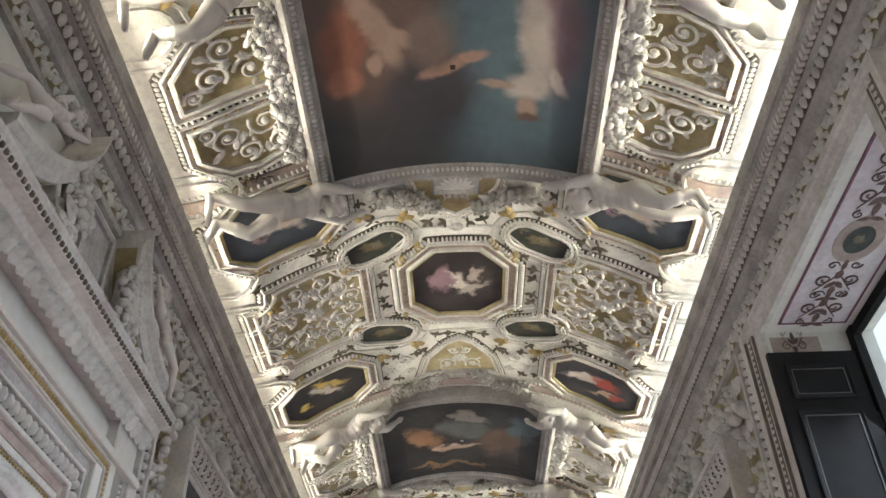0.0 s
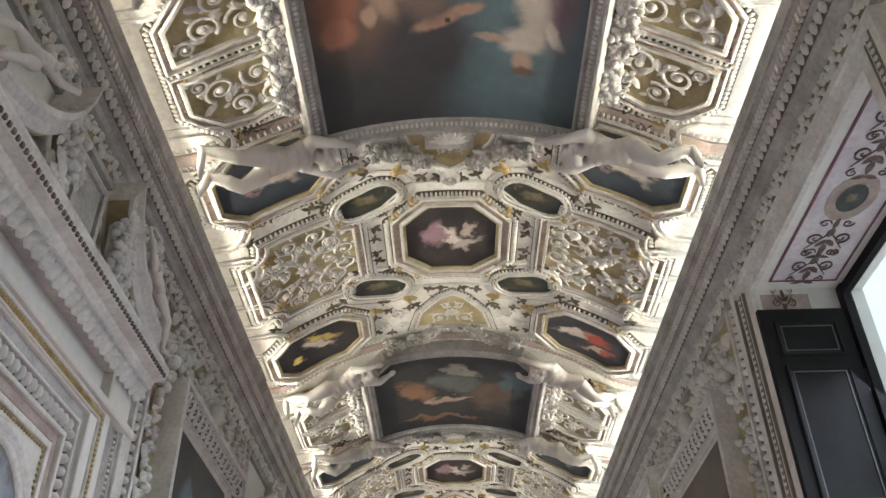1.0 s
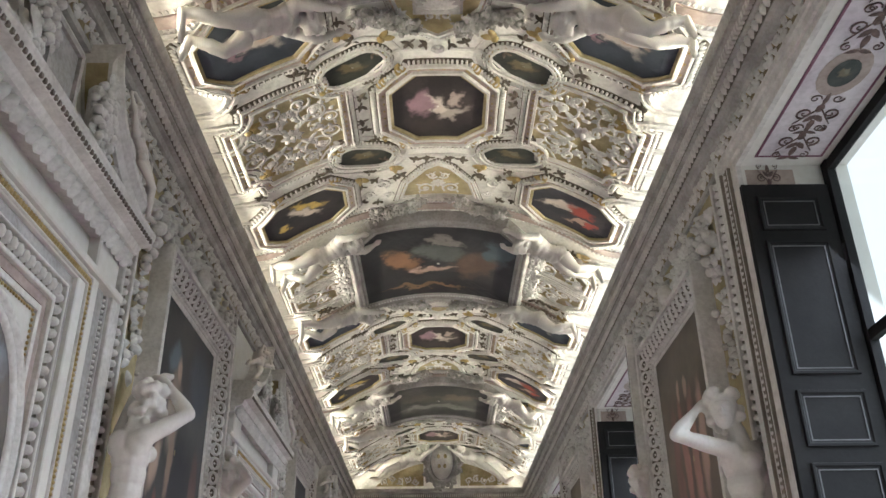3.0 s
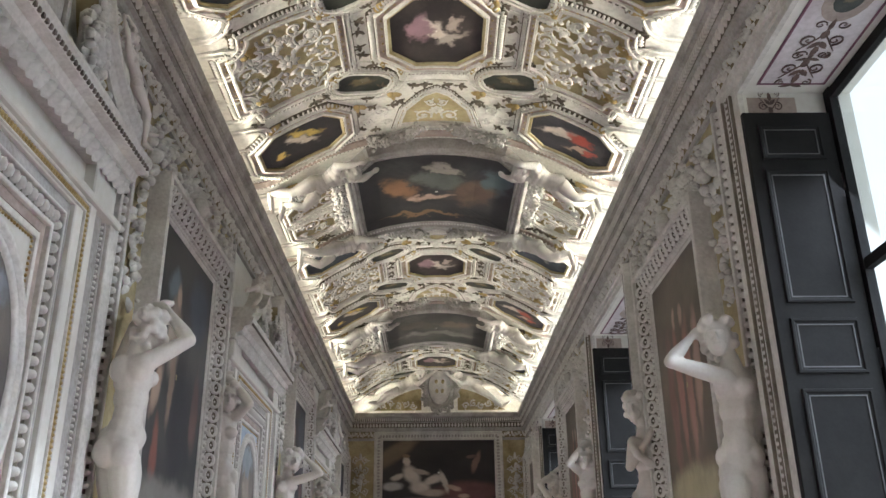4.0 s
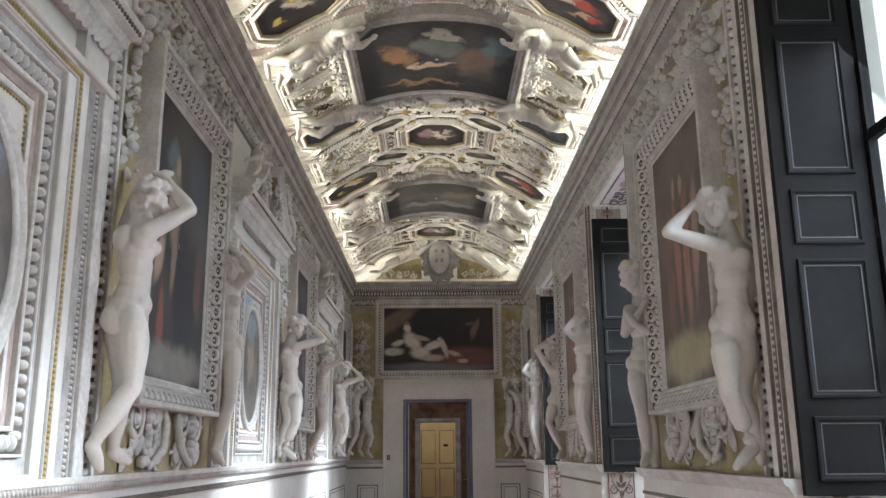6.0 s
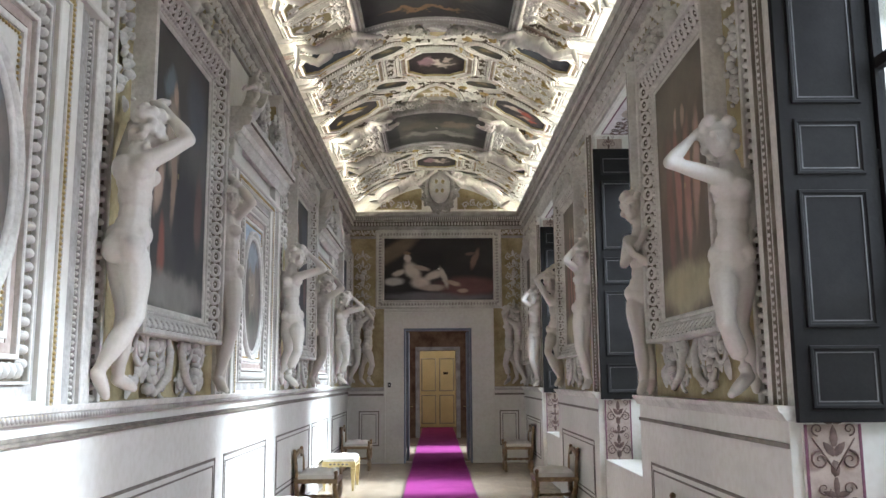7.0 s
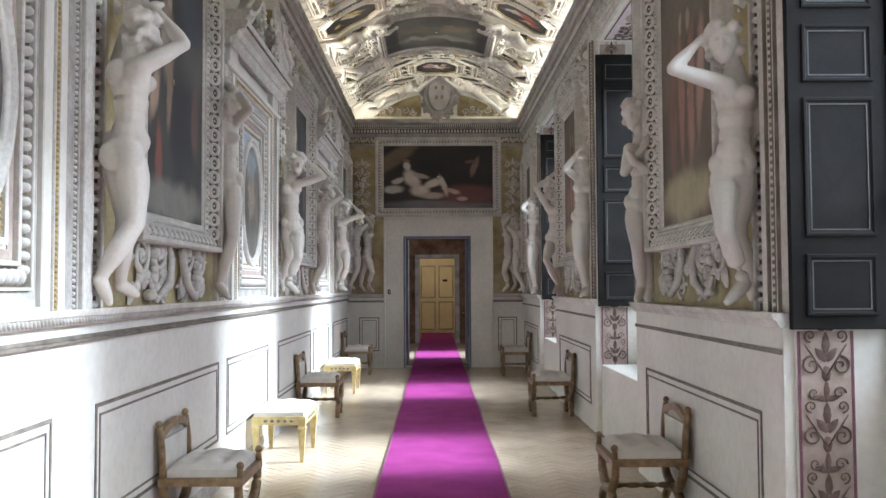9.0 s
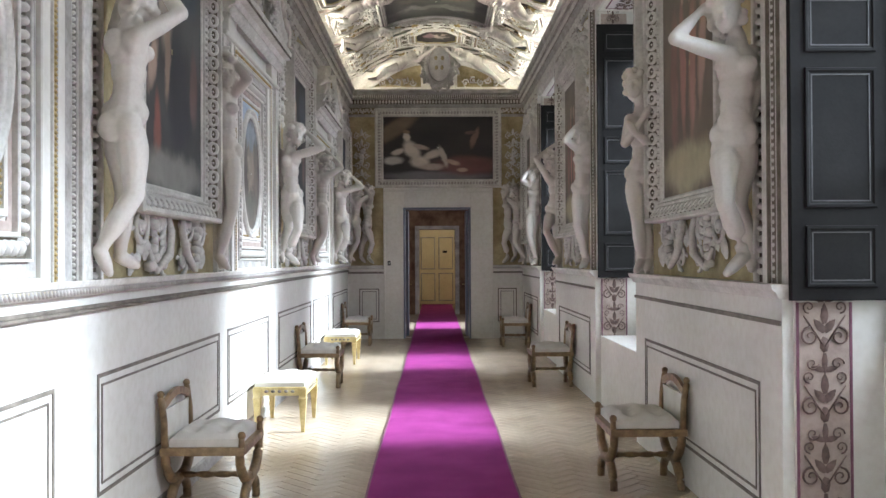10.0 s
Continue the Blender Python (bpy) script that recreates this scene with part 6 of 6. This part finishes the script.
for x0, x1 in ((-0.56, 0.05), (0.055, 0.67)):
    d = thing("cream_door_leaf", "closed cream panelled double door leaf with a small plate", "door", "cream door leaves")
    g = Geo()
    g.box(x0, x1, 29.93, 29.98, 0.01, 2.46)
    part("leaf", g, CREAM, d)
    for z0, z1 in ((0.15, 1.05), (1.25, 2.3)):
        g = Geo()
        g.moulding(rect(x0 + 0.09, x1 - 0.09, z0, z1), [(0, 0.0), (0, 0.02), (0.02, 0.03), (0.04, 0.0)])
        g.v = [(u, 29.93 - h, v) for u, v, h in g.v]
        part("panel", g, GREYST, d)
    g = Geo()
    g.box(x1 - 0.42, x1 - 0.26, 29.915, 29.93, 1.78, 1.86)
    part("plate", g, BLACK, d) if x0 > 0 else None
# added fill lamp at the unseen side opening, brightens the brown room
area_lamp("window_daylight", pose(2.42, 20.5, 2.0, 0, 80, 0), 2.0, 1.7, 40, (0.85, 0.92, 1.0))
lm = thing("ceiling_lamp", "warm glass ceiling lamp in the room beyond", "lamp")
g = Geo()
g.ball((0.0, 27.5, 3.55), 0.2, 0.2, 0.12, 14, 8)
part("glass_bowl", g, LAMP, lm)
g = Geo()
g.tube([(0.0, 27.5, 3.66), (0.0, 27.5, 3.8)], 0.02, 8)
part("stem", g, GILT, lm)

# ---- carpet ----
g = Geo()
NYC = 66
g.rings([[(0.045 + x + 0.006 * math.sin(y * 1.7 + x), y, z) for x, z in ((-0.525, 0.001), (-0.525, 0.010), (-0.515, 0.013), (0.515, 0.013), (0.525, 0.010), (0.525, 0.001))] for y in [YS + 0.3 + (29.6 - YS - 0.3) * k / NYC for k in range(NYC + 1)]], False)
runner = tagged(part("carpet_runner", g, CARPET), "long magenta carpet runner along the floor", "carpet")
for e in (-0.522, 0.508):
    g = Geo()
    g.rings([[(0.045 + e + q + 0.006 * math.sin(y * 1.7 + (-0.525 if e < 0 else 0.525)), y, z) for q, z in ((0, 0.0135), (0, 0.016), (0.014, 0.016), (0.014, 0.0135))] for y in [YS + 0.3 + (29.6 - YS - 0.3) * k / NYC for k in range(NYC + 1)]], False)
    part("stitched_edge", g, PURP, runner, "darker stitched edge")


# ---- seats ----
def cushion(g, x0, x1, y0, y1, z, hh):
    n = 20
    rows_ = []
    for i in range(n + 1):
        r = []
        for j in range(n + 1):
            a, b = i / n, j / n
            e = (1 - abs(2 * a - 1) ** 6) * (1 - abs(2 * b - 1) ** 6)
            d = sum(math.exp(-((a - p) ** 2 + (b - q) ** 2) / 0.010) for p in (0.28, 0.72) for q in (0.22, 0.5, 0.78))
            r.append((x0 + (x1 - x0) * a, y0 + (y1 - y0) * b, z + hh * (0.45 + 0.55 * e) - 0.45 * hh * min(1, d)))
        rows_.append(r)
    g.rings(rows_, False, smooth=True)
    edge = [rows_[0][j] for j in range(n + 1)] + [rows_[i][n] for i in range(1, n + 1)] + [rows_[n][j] for j in range(n - 1, -1, -1)] + [rows_[i][0] for i in range(n - 1, 0, -1)]
    g.rings([edge, [(x, y, z) for x, y, _ in edge]], True)


def x_chair():
    """Curved X-frame stool with a low back along its rear. Local x runs from the back (0) to the front, y along the wall."""
    t = thing("x_frame_stool", "brown giltwood X-frame stool with a low back and cream tufted cushion", "stool", "X-frame stools")
    D, W = 0.52, 0.60
    for x in (0.03, D - 0.03):
        for s in (1, -1):
            g = Geo()
            # one curved leg of the crossing pair: from the seat corner down through the middle to the far foot
            pts = []
            for k in range(21):
                q = k / 20
                z = 0.40 * (1 - q)
                if z > 0.18:
                    yy = s * (W / 2 - 0.03) * math.sqrt(max(0.0, 1 - ((0.40 - z) / 0.22) ** 2))
                else:
                    yy = -s * 0.21 * math.sqrt(max(0.0, 1 - (z / 0.185) ** 2))
                pts.append((x + 0.004 * s, yy, z))
            g.tube(pts, [0.036 - 0.008 * abs(2 * k / 20 - 1) for k in range(21)], 6)
            part("curved_leg", g, WOOD, t)
    g = Geo()
    pts = [(0.03 + (D - 0.06) * k / 12, 0, 0.20) for k in range(13)]
    g.tube(pts, [0.014 + 0.010 * abs(math.sin(k * math.pi / 3)) for k in range(13)], 8)
    part("turned_stretcher", g, WOOD, t)
    g = Geo()
    g.box(0.0, D, -W / 2, W / 2, 0.385, 0.435, 0.006)
    part("seat_frame", g, WOOD, t)
    g = Geo()
    cushion(g, 0.05, D - 0.04, -W / 2 + 0.03, W / 2 - 0.03, 0.435, 0.105)
    part("cushion", g, LINEN, t, "cream tufted cushion")
    for y in (-W / 2 + 0.025, W / 2 - 0.025):
        g = Geo()
        g.tube([(0.025, y, 0.40), (0.02, y, 0.60), (0.0, y, 0.735), (0.0, y, 0.75)], [0.024, 0.022, 0.024, 0.012], 8)
        g.ball((0.0, y, 0.76), 0.024, n=8, k=6)
        part("back_post", g, WOOD, t)
        g = Geo()
        g.tube([(D - 0.02, y, 0.42), (D - 0.02, y, 0.50)], [0.022, 0.018], 8)
        g.ball((D - 0.02, y, 0.505), 0.026, n=8, k=6)
        part("corner_knob", g, WOOD, t)
    g = Geo()
    pts = [(0.012, (W / 2 - 0.03) * (2 * k / 10 - 1), 0.66 + 0.06 * math.sin(math.pi * k / 10)) for k in range(11)]
    g.rings([[(x - 0.012, y, z), (x + 0.014, y, z), (x + 0.014, y, z + 0.05), (x - 0.012, y, z + 0.05)] for x, y, z in pts], True, True)
    part("back_rail", g, WOOD, t)
    g = Geo()
    g.box(0.004, 0.020, -W / 2 + 0.04, W / 2 - 0.04, 0.435, 0.66)
    part("back_panel", g, LINEN, t, "pale upholstered back")
    return t


def gilt_stool():
    t = thing("gilded_stool", "gilded low bench stool with tapered legs and cream cushion", "stool", "gilded stools")
    D, W = 0.50, 0.80
    for x in (0.04, D - 0.04):
        for y in (-W / 2 + 0.04, W / 2 - 0.04):
            g = Geo()
            rr = ((0.0, 0.018), (0.02, 0.016), (0.30, 0.034), (0.31, 0.040), (0.33, 0.030), (0.40, 0.038))
            g.rings([[(x + r, y + r, z), (x - r, y + r, z), (x - r, y - r, z), (x + r, y - r, z)] for z, r in rr], True, True)
            part("tapered_leg", g, GILTW, t)
    g = Geo()
    g.box(0.01, D - 0.01, -W / 2 + 0.01, W / 2 - 0.01, 0.34, 0.42, 0.006)
    part("apron", g, GILTW, t)
    g = Geo()
    for x in (0.008, D - 0.008):
        for k in range(7):
            g.ball((x, -0.18 + 0.06 * k, 0.38), 0.012, 0.02, 0.014, 6, 4)
    for y in (-W / 2 + 0.008, W / 2 - 0.008):
        for k in range(5):
            g.ball((0.13 + 0.06 * k, y, 0.38), 0.02, 0.012, 0.014, 6, 4)
    tagged(part("carved_flowers", g, LINE, t), kind="stuff")
    g = Geo()
    cushion(g, 0.02, D - 0.02, -W / 2 + 0.02, W / 2 - 0.02, 0.42, 0.085)
    part("cushion", g, LINEN, t, "cream seat cushion")
    return t


ch, st = x_chair(), gilt_stool()
ch.matrix_world = pose(XW + 0.035, 5.62, 0.001)
for m in (pose(XW + 0.035, 10.85, 0.001), pose(XW + 0.035, 15.95, 0.001), pose(XE - 0.10, 6.10, 0.001, 0, 0, 180),
          pose(XE - 0.10, 10.85, 0.001, 0, 0, 180), pose(XE - 0.10, 15.6, 0.001, 0, 0, 180)):
    copy_thing(ch, m)
st.matrix_world = pose(XW + 0.05, 8.32, 0.001)
copy_thing(st, pose(XW + 0.05, 13.35, 0.001))

# small alarm sensor on the last window's surround
sn = thing("alarm_sensor", "small white plastic sensor box on the window surround", "sensor")
g = Geo(east)
g.box(WIN[3] + WHALF + 0.01, WIN[3] + WHALF + 0.11, 4.19, 4.31, 0.03, 0.085, 0.008)
part("housing", g, PLASTER, sn)
g = Geo(east)
g.dome(WIN[3] + WHALF + 0.06, 4.25, 0.085, 0.018, 0.018, 0.012)
part("lens", g, BLACK, sn, "small dark lens")
